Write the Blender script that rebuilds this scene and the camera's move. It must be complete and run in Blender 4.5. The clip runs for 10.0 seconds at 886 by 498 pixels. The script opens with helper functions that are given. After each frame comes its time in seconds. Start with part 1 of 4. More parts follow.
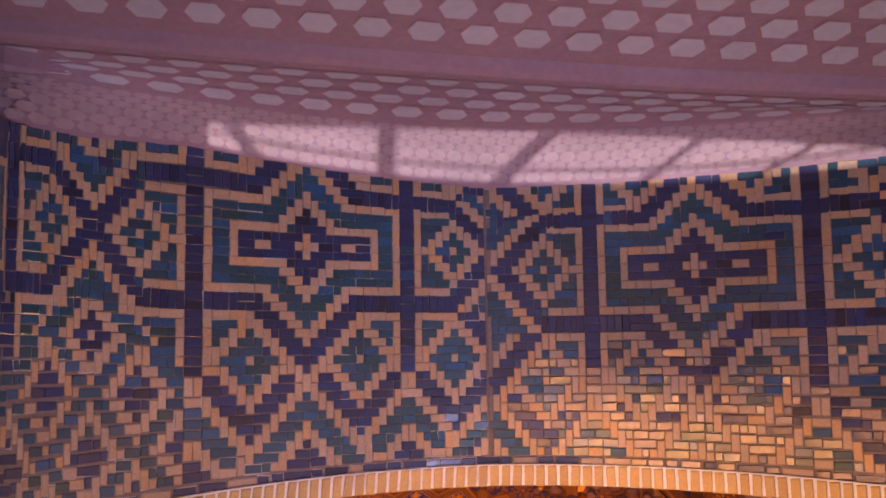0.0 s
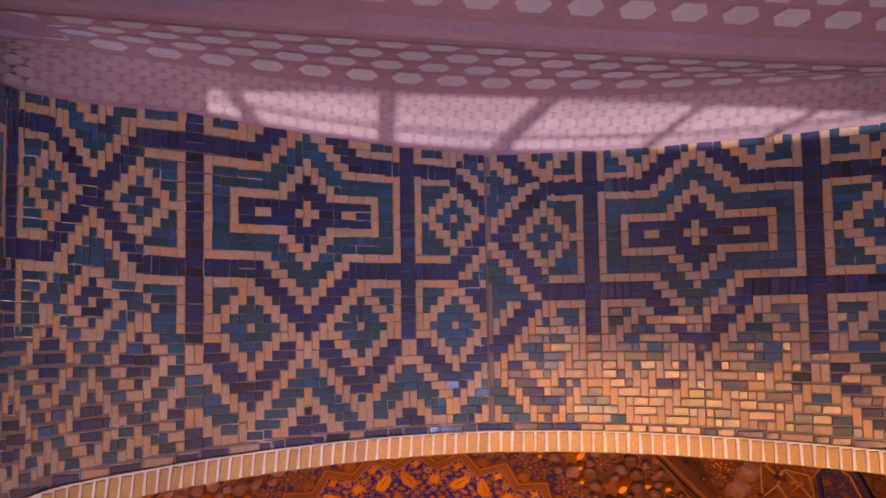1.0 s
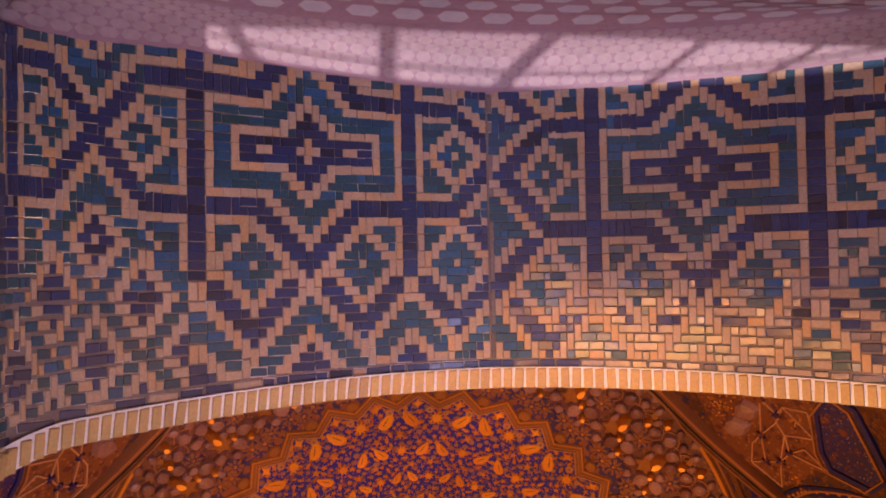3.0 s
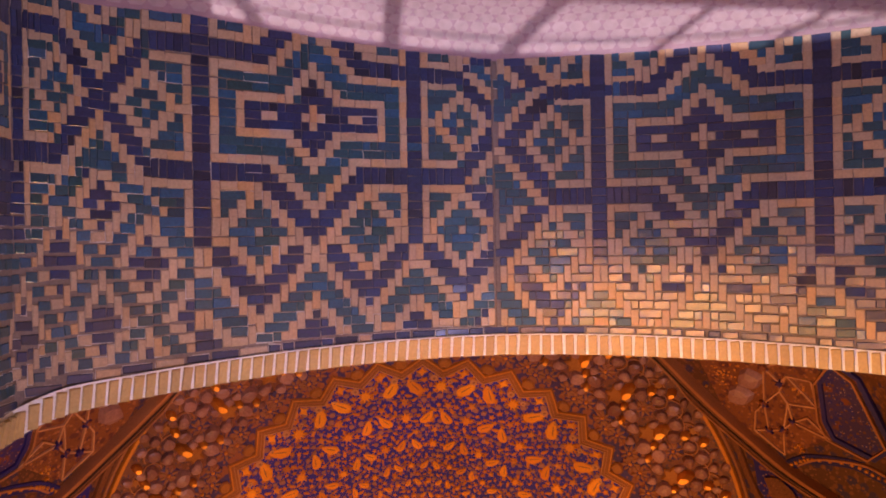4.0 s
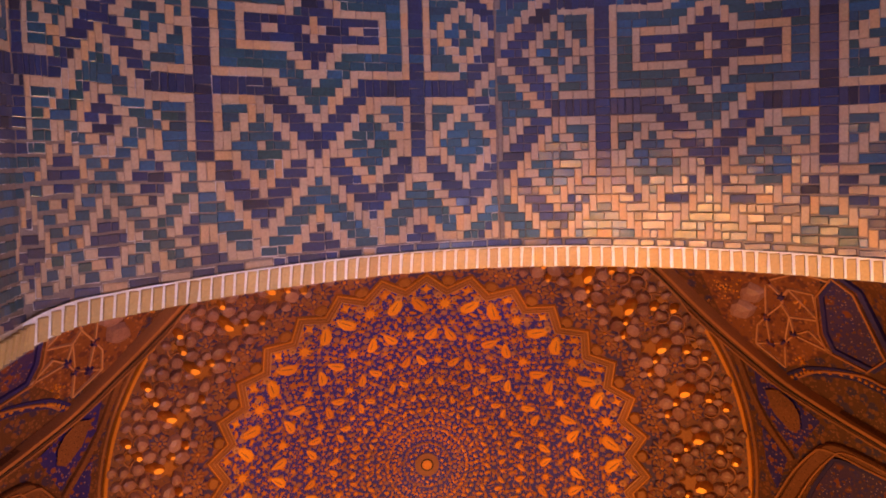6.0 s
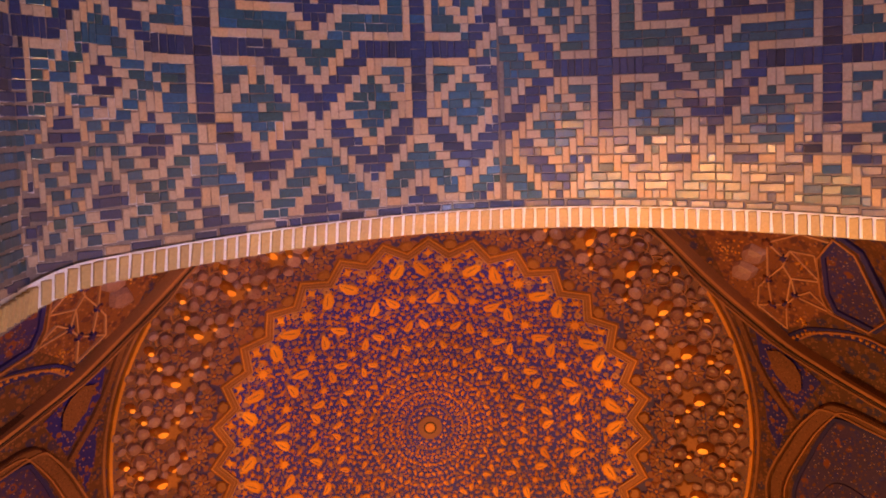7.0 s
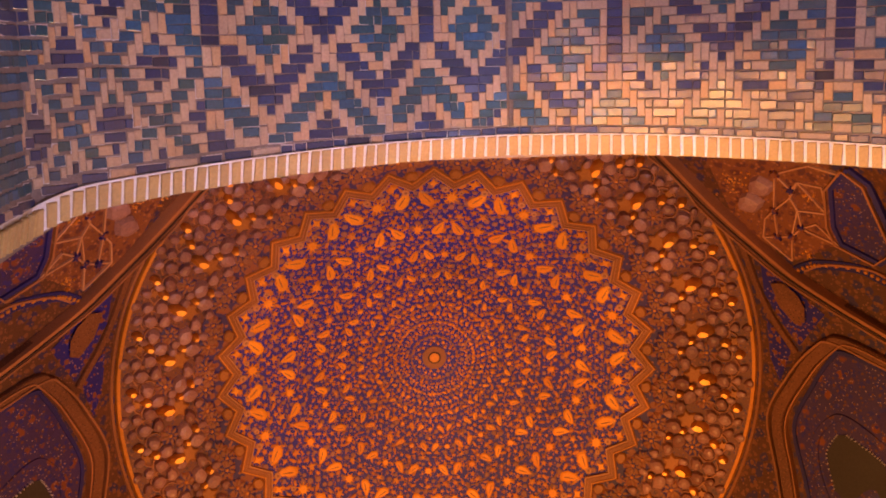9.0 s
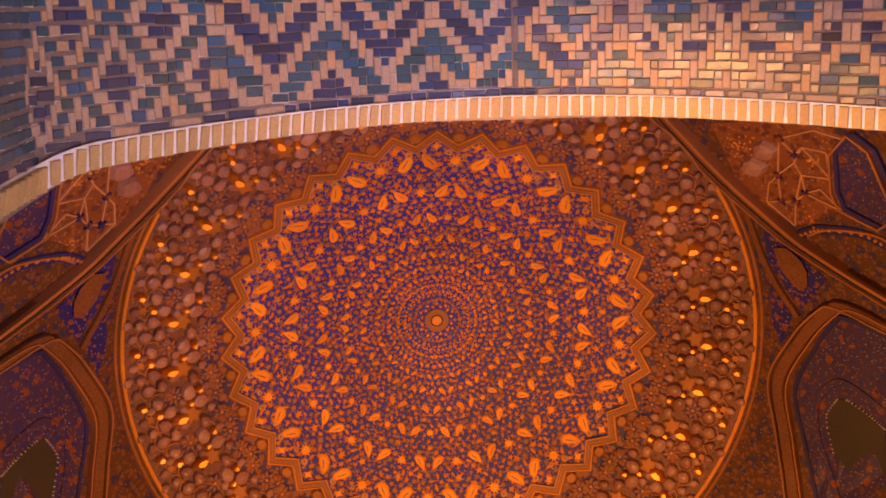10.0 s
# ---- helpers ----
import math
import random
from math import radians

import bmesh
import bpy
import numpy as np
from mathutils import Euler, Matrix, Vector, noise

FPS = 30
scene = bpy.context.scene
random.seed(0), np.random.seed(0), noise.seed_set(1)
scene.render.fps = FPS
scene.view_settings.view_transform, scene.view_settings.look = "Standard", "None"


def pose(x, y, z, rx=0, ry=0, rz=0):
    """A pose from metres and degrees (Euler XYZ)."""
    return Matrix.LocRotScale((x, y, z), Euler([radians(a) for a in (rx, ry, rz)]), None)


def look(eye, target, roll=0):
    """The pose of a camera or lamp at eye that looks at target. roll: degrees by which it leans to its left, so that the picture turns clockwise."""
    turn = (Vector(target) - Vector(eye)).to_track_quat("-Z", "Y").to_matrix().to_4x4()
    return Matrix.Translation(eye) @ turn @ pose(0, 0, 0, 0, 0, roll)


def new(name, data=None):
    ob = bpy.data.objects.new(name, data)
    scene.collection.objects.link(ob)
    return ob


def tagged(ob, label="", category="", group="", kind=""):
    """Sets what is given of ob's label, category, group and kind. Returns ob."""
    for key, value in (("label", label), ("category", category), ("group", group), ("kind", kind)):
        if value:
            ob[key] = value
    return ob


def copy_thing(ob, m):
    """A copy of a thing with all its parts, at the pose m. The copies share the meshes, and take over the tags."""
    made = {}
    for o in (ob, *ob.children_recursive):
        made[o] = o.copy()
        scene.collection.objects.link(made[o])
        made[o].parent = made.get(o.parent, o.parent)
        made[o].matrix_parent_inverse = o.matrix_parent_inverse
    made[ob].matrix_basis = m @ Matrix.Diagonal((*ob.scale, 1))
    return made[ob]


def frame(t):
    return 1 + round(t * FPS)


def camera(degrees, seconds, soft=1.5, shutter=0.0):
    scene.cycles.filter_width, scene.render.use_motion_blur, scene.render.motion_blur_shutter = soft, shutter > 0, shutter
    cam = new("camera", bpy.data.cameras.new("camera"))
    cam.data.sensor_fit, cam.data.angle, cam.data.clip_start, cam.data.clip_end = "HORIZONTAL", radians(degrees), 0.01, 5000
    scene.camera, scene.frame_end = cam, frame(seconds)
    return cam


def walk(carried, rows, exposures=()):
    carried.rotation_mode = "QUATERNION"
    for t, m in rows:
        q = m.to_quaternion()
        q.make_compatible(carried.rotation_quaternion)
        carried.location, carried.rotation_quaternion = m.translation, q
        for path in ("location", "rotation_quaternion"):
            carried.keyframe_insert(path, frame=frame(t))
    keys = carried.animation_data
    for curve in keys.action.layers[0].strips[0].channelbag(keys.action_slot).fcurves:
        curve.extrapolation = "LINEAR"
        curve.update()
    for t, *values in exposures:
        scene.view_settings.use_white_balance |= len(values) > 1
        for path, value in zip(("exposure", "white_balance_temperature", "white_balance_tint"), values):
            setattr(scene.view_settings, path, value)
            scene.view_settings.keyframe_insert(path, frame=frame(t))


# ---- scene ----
cam = camera(45.62, 10.0, soft=1.8)
# seconds, place in metres, turn in degrees: a slow tilt down from the zenith
ROWS = [
    (0.0, 0.0000, 0.0000, 1.6000, 178.492, 6.000, -0.158),
    (0.5, -0.0184, 0.0119, 1.6049, 177.782, 6.139, -0.130),
    (1.0, -0.0131, 0.0259, 1.6071, 176.954, 6.097, -0.079),
    (1.5, -0.0094, 0.0375, 1.6043, 176.148, 6.042, -0.124),
    (2.0, -0.0163, 0.0497, 1.6054, 175.352, 6.129, -0.005),
    (2.5, -0.0173, 0.0604, 1.6004, 174.706, 6.135, 0.133),
    (4.0, -0.0258, 0.0947, 1.5901, 172.418, 5.835, 0.030),
    (4.5, -0.0313, 0.1078, 1.5874, 171.572, 5.844, 0.194),
    (5.0, -0.0301, 0.1228, 1.5835, 170.480, 5.761, 0.280),
    (5.5, -0.0326, 0.1353, 1.5797, 169.430, 5.776, 0.444),
    (6.0, -0.0322, 0.1499, 1.5724, 168.256, 5.775, 0.570),
    (7.5, -0.0402, 0.1878, 1.5698, 165.634, 5.758, 0.993),
    (8.0, -0.0395, 0.2003, 1.5769, 164.762, 5.698, 0.953),
    (8.5, -0.0413, 0.2134, 1.5810, 163.874, 5.625, 0.885),
    (9.0, -0.0456, 0.2268, 1.5743, 162.866, 5.457, 0.674),
    (9.5, -0.0481, 0.2373, 1.5720, 161.920, 5.350, 0.555),
    (10.0, -0.0536, 0.2491, 1.5686, 160.933, 5.241, 0.412),
]
walk(cam, [(t, pose(x, y, z, rx, ry, rz)) for t, x, y, z, rx, ry, rz in ROWS],
     exposures=[(0.0, 0.0), (2.5, 0.05), (5.0, 0.2), (7.5, 0.36), (10.0, 0.44)])

# ---- light ----
world = bpy.data.worlds.new("sky")
scene.world = world
world.use_nodes = True
sky = world.node_tree.nodes.new("ShaderNodeTexSky")
sky.sky_type, sky.sun_disc = "NISHITA", False
sky.sun_elevation, sky.sun_rotation = radians(38), radians(200)
world.node_tree.links.new(sky.outputs[0], world.node_tree.nodes["Background"].inputs[0])
world.node_tree.nodes["Background"].inputs[1].default_value = 0.1


def lamp(name, kind, m, energy, colour, **more):
    data = bpy.data.lights.new(name, kind)
    data.energy, data.color = energy, colour
    if kind == "AREA":
        data.shape, data.size, data.size_y = "RECTANGLE", more["size"], more["size_y"]
        data.spread = radians(more.get("spread", 180))
    else:
        data.shadow_soft_size = more["radius"]
    if kind == "SPOT":
        data.spot_size, data.spot_blend = radians(more["cone"]), more["blend"]
    ob = new(name, data)
    ob.matrix_world = m
    return ob


WARM = (1.0, 0.36, 0.088)
COOL = (0.74, 0.69, 1.16)
# cool lamp added low in the hall, standing in for daylight off the floor
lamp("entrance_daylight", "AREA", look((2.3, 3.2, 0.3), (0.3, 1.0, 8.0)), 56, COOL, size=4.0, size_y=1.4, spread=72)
# the hall's chandelier, far below the ceiling
lamp("chandelier_light", "AREA", look((1.0, 7.4, 7.5), (1.0, 6.2, 14.0)), 295, WARM, size=2.6, size_y=2.6)
lamp("chandelier_down", "AREA", look((1.0, 6.4, 7.2), (1.0, 6.3, 0.0)), 420, (1.0, 0.55, 0.24), size=2.6, size_y=2.6)
# shaded warm hall spot, added to graze the arch's far edge from one side
SPOT_AT = Vector((-4.6, 3.4, 5.6))
lamp("hall_spotlight", "SPOT", look(tuple(SPOT_AT), (2.2, 1.7, 7.5)), 2900, (1.0, 0.45, 0.09), radius=0.014, cone=44, blend=0.7)
# warm strip lamp added below the arch, mirrored as glints in its glaze
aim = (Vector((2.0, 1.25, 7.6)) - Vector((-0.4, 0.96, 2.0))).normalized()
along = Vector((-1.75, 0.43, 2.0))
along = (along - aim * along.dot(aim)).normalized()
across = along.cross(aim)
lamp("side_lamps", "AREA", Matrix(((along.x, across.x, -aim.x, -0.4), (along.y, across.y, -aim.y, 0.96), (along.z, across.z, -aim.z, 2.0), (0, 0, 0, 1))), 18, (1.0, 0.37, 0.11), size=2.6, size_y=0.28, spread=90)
# a weaker warm spot added on the hall's other side to brighten the arch
lamp("hall_spotlight_far", "SPOT", look((5.2, 3.1, 4.9), (-0.2, 1.5, 7.8)), 620, (1.0, 0.45, 0.12), radius=0.05, cone=40, blend=1.0)
# lamp added on the floor; a barred slot throws bright panes on the vault
SLOT = Vector((1.0, 0.4, 0.25))
lamp("slot_light", "SPOT", look(tuple(SLOT), (1.1, -0.45, 7.9)), 2300, (1.0, 0.86, 0.90), radius=0.002, cone=44, blend=0.3)

# ---- materials ----
def material(name, colours, rough=0.6, metal=0.0, grain=40.0, bump=0.2, stain=0.25, spread=1.0, coat=0.0, stain_scale=1.3, ripple=0.0):
    """colours: stops between which each piece picks its own tone; grain and stains over it."""
    m = bpy.data.materials.new(name)
    m.use_nodes = True
    nt = m.node_tree
    n, link = nt.nodes, nt.links.new
    b = n["Principled BSDF"]
    info, geo, tex = n.new("ShaderNodeObjectInfo"), n.new("ShaderNodeNewGeometry"), n.new("ShaderNodeTexCoord")
    add, frac = n.new("ShaderNodeMath"), n.new("ShaderNodeMath")
    add.operation, frac.operation = "ADD", "FRACT"
    link(info.outputs["Random"], add.inputs[0])
    link(geo.outputs["Random Per Island"], add.inputs[1])
    link(add.outputs[0], frac.inputs[0])
    colours = colours if len(colours) > 1 else colours * 2
    ramp = n.new("ShaderNodeValToRGB")
    els = ramp.color_ramp.elements
    while len(els) < len(colours):
        els.new(0.5)
    for i, c in enumerate(colours):
        els[i].position = i / max(1, len(colours) - 1)
        els[i].color = (*c, 1)
    link(frac.outputs[0], ramp.inputs[0])
    fine, coarse = n.new("ShaderNodeTexNoise"), n.new("ShaderNodeTexNoise")
    fine.inputs["Scale"].default_value, fine.inputs["Detail"].default_value = grain, 6
    coarse.inputs["Scale"].default_value, coarse.inputs["Detail"].default_value = stain_scale, 5
    link(geo.outputs["Position"], fine.inputs["Vector"])
    link(geo.outputs["Position"], coarse.inputs["Vector"])
    both = n.new("ShaderNodeMath")
    both.operation = "MULTIPLY_ADD"
    link(fine.outputs[0], both.inputs[0])
    both.inputs[1].default_value = 0.8
    link(coarse.outputs[0], both.inputs[2])
    lift = n.new("ShaderNodeMapRange")
    lift.inputs["From Min"].default_value, lift.inputs["From Max"].default_value = 0.55, 1.25
    lift.inputs["To Min"].default_value, lift.inputs["To Max"].default_value = 1 - stain, 1 + stain * 0.6
    link(both.outputs[0], lift.inputs[0])
    mul = n.new("ShaderNodeVectorMath")
    mul.operation = "SCALE"
    link(ramp.outputs[0], mul.inputs[0])
    link(lift.outputs[0], mul.inputs["Scale"])
    link(mul.outputs[0], b.inputs["Base Color"])
    b.inputs["Roughness"].default_value, b.inputs["Metallic"].default_value = rough, metal
    b.inputs["Coat Weight"].default_value, b.inputs["Coat Roughness"].default_value = coat, 0.06
    b.inputs["Coat IOR"].default_value = 1.85
    bm = n.new("ShaderNodeBump")
    bm.inputs["Strength"].default_value, bm.inputs["Distance"].default_value = bump, 0.01
    link(fine.outputs[0], bm.inputs["Height"])
    link(bm.outputs[0], b.inputs["Normal"])
    link(bm.outputs[0], b.inputs["Coat Normal"])
    if ripple:
        # crazed, uneven glaze
        pits, craze = n.new("ShaderNodeTexNoise"), n.new("ShaderNodeBump")
        pits.inputs["Scale"].default_value, pits.inputs["Detail"].default_value = 130, 4
        craze.inputs["Strength"].default_value, craze.inputs["Distance"].default_value = ripple, 0.004
        link(geo.outputs["Position"], pits.inputs["Vector"])
        link(pits.outputs[0], craze.inputs["Height"])
        link(craze.outputs[0], b.inputs["Coat Normal"])
    return m


TAN = material("buff_brick", [(0.40, 0.285, 0.20), (0.47, 0.335, 0.23), (0.43, 0.31, 0.215), (0.50, 0.30, 0.15), (0.41, 0.30, 0.215)], 0.62, grain=70, bump=0.25, stain=0.35)
COBALT = material("cobalt_glaze", [(0.015, 0.023, 0.085), (0.017, 0.029, 0.120), (0.019, 0.029, 0.100), (0.014, 0.036, 0.150), (0.008, 0.011, 0.040)], 0.45, grain=60, bump=0.12, stain=0.5, coat=0.9, ripple=0.14)
TEAL = material("turquoise_glaze", [(0.012, 0.050, 0.085), (0.015, 0.075, 0.140), (0.012, 0.058, 0.075), (0.016, 0.095, 0.230), (0.011, 0.042, 0.085)], 0.45, grain=60, bump=0.12, stain=0.5, coat=0.9, ripple=0.14)
MORTAR = material("lime_mortar", [(0.20, 0.155, 0.14)], 0.9, grain=60, bump=0.5, stain=0.4)
SOLDIER = material("edge_brick", [(0.46, 0.30, 0.115), (0.51, 0.335, 0.13), (0.42, 0.27, 0.11)], 0.65, grain=60, bump=0.25, stain=0.3)
WHITE = material("white_joint", [(0.75, 0.72, 0.70)], 0.85, grain=60, bump=0.4, stain=0.2)
REPAIR = material("repair_lime", [(0.46, 0.42, 0.41), (0.52, 0.47, 0.45)], 0.9, grain=60, bump=0.5, stain=0.35)
PINK = material("rose_plaster", [(0.325, 0.21, 0.255)], 0.7, grain=25, bump=0.15, stain=0.18)
PINK_EDGE = material("mauve_outline", [(0.36, 0.20, 0.24)], 0.7, grain=25, bump=0.15, stain=0.2)
PALE = material("pale_plaster", [(0.45, 0.44, 0.49), (0.48, 0.47, 0.52)], 0.75, grain=20, bump=0.15, stain=0.15)
GOLD = material("gilding", [(1.0, 0.52, 0.10), (1.0, 0.58, 0.13), (0.95, 0.47, 0.08)], 0.46, metal=0.85, grain=60, bump=0.5, stain=0.25)
GILT = material("gold_paint", [(0.62, 0.25, 0.03), (0.72, 0.31, 0.04), (0.55, 0.20, 0.03)], 0.55, metal=0.2, grain=50, bump=0.25, stain=0.35)
BLUE = material("blue_paint", [(0.022, 0.018, 0.20), (0.018, 0.015, 0.15)], 0.6, grain=40, bump=0.2, stain=0.5)
BROWN = material("brown_stucco", [(0.22, 0.12, 0.07), (0.27, 0.15, 0.09), (0.20, 0.12, 0.09)], 0.6, grain=40, bump=0.4, stain=0.4)
TERRA = material("terracotta_paint", [(0.30, 0.13, 0.06), (0.34, 0.15, 0.06)], 0.6, grain=45, bump=0.3, stain=0.45)
KNOB = material("grey_stucco", [(0.32, 0.165, 0.14), (0.46, 0.27, 0.24), (0.24, 0.11, 0.085)], 0.3, grain=40, bump=0.5, stain=0.45)
RIB = material("rib_plaster", [(0.42, 0.18, 0.07)], 0.55, grain=60, bump=0.5, stain=0.35)
WALLM = material("hall_plaster", [(0.42, 0.30, 0.22)], 0.8, grain=15, bump=0.2, stain=0.3)
STONE = material("floor_stone", [(0.30, 0.27, 0.24)], 0.5, grain=12, bump=0.2, stain=0.3)
GLASS = material("dark_lattice", [(0.035, 0.03, 0.03)], 0.6, grain=40, bump=0.3, stain=0.5)
LEAD = material("white_beads", [(0.8, 0.78, 0.8)], 0.4, grain=40, bump=0.1, stain=0.1)


def painted(name, ground, flecks, rough=0.55, bump=0.3):
    """A painted ground covered with small flowers and dots too fine to stand out singly: (colour, dots a metre, share) each."""
    m = material(name, [ground], rough, grain=50, bump=bump, stain=0.4)
    nt = m.node_tree
    n, link = nt.nodes, nt.links.new
    b = n["Principled BSDF"]
    base = b.inputs["Base Color"].links[0].from_socket
    geo = n.new("ShaderNodeNewGeometry")
    for colour, scale, share in flecks:
        cell, cut, mix = n.new("ShaderNodeTexVoronoi"), n.new("ShaderNodeMapRange"), n.new("ShaderNodeMix")
        cell.inputs["Scale"].default_value = scale
        warp, add = n.new("ShaderNodeTexNoise"), n.new("ShaderNodeVectorMath")
        warp.inputs["Scale"].default_value = scale * 1.7
        add.operation = "MULTIPLY_ADD"
        add.inputs[1].default_value = (0.35 / scale,) * 3
        link(geo.outputs["Position"], warp.inputs["Vector"])
        link(warp.outputs[1], add.inputs[0])
        link(geo.outputs["Position"], add.inputs[2])
        link(add.outputs[0], cell.inputs["Vector"])
        cut.inputs["From Min"].default_value, cut.inputs["From Max"].default_value = share, share - 0.1
        link(cell.outputs["Distance"], cut.inputs[0])
        mix.data_type = "RGBA"
        link(cut.outputs[0], mix.inputs[0])
        link(base, mix.inputs[6])
        mix.inputs[7].default_value = (*colour, 1)
        base = mix.outputs[2]
    link(base, b.inputs["Base Color"])
    return m


DOME_GROUND = painted("dome_ground", (0.014, 0.010, 0.40), [((0.26, 0.07, 0.03), 15, 0.31), ((0.36, 0.16, 0.12), 27, 0.24), ((0.55, 0.18, 0.02), 20, 0.29)])
INNER_GROUND = painted("cell_ground", (0.04, 0.022, 0.16), [((0.26, 0.085, 0.035), 9, 0.50), ((0.32, 0.115, 0.045), 15, 0.34)])
CELL_GROUND = painted("stalactite_ground", (0.17, 0.055, 0.03), [((0.06, 0.02, 0.03), 12, 0.36), ((0.28, 0.10, 0.045), 18, 0.32), ((0.03, 0.02, 0.14), 25, 0.28)])
VAULT_GROUND = painted("vault_ground", (0.11, 0.042, 0.02), [((0.035, 0.022, 0.09), 7, 0.46), ((0.18, 0.072, 0.03), 12, 0.40), ((0.22, 0.10, 0.05), 22, 0.30)])
NICHE_GROUND = painted("niche_ground", (0.045, 0.022, 0.14), [((0.20, 0.055, 0.02), 5.5, 0.34), ((0.02, 0.015, 0.20), 12, 0.38), ((0.13, 0.045, 0.03), 16, 0.32), ((0.34, 0.24, 0.24), 22, 0.22)])
BLUE_FLOWERED = painted("blue_flowered", (0.016, 0.013, 0.26), [((0.20, 0.065, 0.03), 9, 0.36), ((0.18, 0.055, 0.02), 14, 0.32), ((0.32, 0.20, 0.18), 19, 0.24)])
RELIEF = painted("relief_plaster", (0.18, 0.072, 0.03), [((0.09, 0.035, 0.02), 24, 0.28), ((0.27, 0.115, 0.05), 34, 0.30)], bump=0.6)
NET_GROUND = painted("net_ground", (0.24, 0.085, 0.03), [((0.12, 0.035, 0.03), 9, 0.40), ((0.38, 0.16, 0.06), 16, 0.32), ((0.05, 0.03, 0.12), 24, 0.22)])
NET_RIB = material("net_plaster", [(0.66, 0.36, 0.18), (0.58, 0.29, 0.13)], 0.5, grain=50, bump=0.35, stain=0.3)
PALEGILT = material("pale_gilding", [(0.55, 0.27, 0.10), (0.60, 0.31, 0.14)], 0.5, metal=0.1, grain=50, bump=0.25, stain=0.3)
ZIGZAG = material("zigzag_ochre", [(0.30, 0.11, 0.025)], 0.5, metal=0.15, grain=40, bump=0.4, stain=0.45)
STARM = material("star_ochre", [(0.38, 0.155, 0.03), (0.32, 0.125, 0.025)], 0.5, metal=0.15, grain=40, bump=0.4, stain=0.4)
DARK = material("dark_beading", [(0.05, 0.025, 0.02)], 0.7, grain=120, bump=0.5, stain=0.5)
BLUSH = material("blush_plaster", [(0.395, 0.295, 0.315)], 0.75, grain=20, bump=0.15, stain=0.25)
GILT_LEAF = material("leaf_gilding", [(0.84, 0.34, 0.016), (0.92, 0.40, 0.02), (0.74, 0.28, 0.014)], 0.5, metal=0.15, grain=50, bump=0.3, stain=0.3)
GILT_FINE = material("fine_gilding", [(0.58, 0.20, 0.02), (0.68, 0.25, 0.025), (0.46, 0.15, 0.02)], 0.55, metal=0.1, grain=50, bump=0.25, stain=0.35)
BUD = material("pale_bud_paint", [(0.40, 0.20, 0.16), (0.32, 0.14, 0.10)], 0.6, grain=50, bump=0.25, stain=0.35)

# ---- helpers of this scene ----
def mesh_of(name, verts, faces, mats, idx=None, smooth=False):
    me = bpy.data.meshes.new(name)
    me.from_pydata([tuple(v) for v in verts], [], faces)
    for m in mats if isinstance(mats, (list, tuple)) else [mats]:
        me.materials.append(m)
    if idx is not None:
        me.polygons.foreach_set("material_index", idx)
    if smooth:
        me.polygons.foreach_set("use_smooth", [True] * len(me.polygons))
    me.update()
    return me


def under(ob, parent):
    ob.parent = parent
    return ob


def place(name, me, parent, m, label=""):
    ob = new(name, me)
    ob.parent = parent
    ob.matrix_local = m
    return tagged(ob, label) if label else ob


def empty(name, m=Matrix()):
    ob = new(name)
    ob.empty_display_size = 0.1
    ob.matrix_world = m
    return ob


def box(name, lo, hi, mat):
    (a, b, c), (d, e, f) = lo, hi
    v = [(a, b, c), (d, b, c), (d, e, c), (a, e, c), (a, b, f), (d, b, f), (d, e, f), (a, e, f)]
    return mesh_of(name, v, [(3, 2, 1, 0), (4, 5, 6, 7), (0, 1, 5, 4), (1, 2, 6, 5), (2, 3, 7, 6), (3, 0, 4, 7)], mat)


def frame_of(x, y, z, at):
    """A pose from three axes and a place."""
    return Matrix(((x[0], y[0], z[0], at[0]), (x[1], y[1], z[1], at[1]), (x[2], y[2], z[2], at[2]), (0, 0, 0, 1)))


def brick_shape(w, h, depth, edge=0.0035, wob=None):
    """Corners and faces of a brick face down to its bed, rounded at its arris; local z is outward."""
    j = (lambda: wob.uniform(-0.0034, 0.0034)) if wob else (lambda: 0)
    cs = [(-w / 2 + j(), -h / 2 + j()), (w / 2 + j(), -h / 2 + j()), (w / 2 + j(), h / 2 + j()), (-w / 2 + j(), h / 2 + j())]
    v = [(x, y, -0.01) for x, y in cs] + [(x, y, depth - edge) for x, y in cs]
    v += [(x - math.copysign(edge, x), y - math.copysign(edge, y), depth) for x, y in cs]
    f = [(i + k, (i + 1) % 4 + k, (i + 1) % 4 + k + 4, i + k + 4) for k in (0, 4) for i in range(4)] + [(8, 9, 10, 11)]
    return v, f


# ---- the tiled arch ----
CREST = Vector((0.944, 0.874, 7.972))
N_UP = Vector((-0.0262, 0.1350, 0.9905))
AXIS = Vector((0.0029, 0.9908, -0.1349))
SIDE = Vector((0.9997, 0.0007, 0.0264))
V_NEAR, V_TILE, V_FAR = -1.16, 0.545, 0.722
SPRING = 2.52


def drop(x):
    x = abs(x)
    return 0.05 * x + 0.175 * x * x if x < SPRING else 0.05 * SPRING + 0.175 * SPRING ** 2 + (x - SPRING) * 6.0


def ease(t):
    t = min(1.0, max(0.0, t))
    return t * t * (3 - 2 * t)


def bend(x, v):
    """The arch's two edges bow a little in plan."""
    far = 0.012 + 0.022 * x * x + 0.9 * max(0.0, -2.25 - x) ** 2
    near = 0.08 - (0.07 if x < 0 else 0.02) * abs(x) + 0.08 * ease((-1.6 - x) / 0.8)
    return v + far * ease((v + 0.15) / 0.85) + near * ease((-0.7 - v) / 0.45)


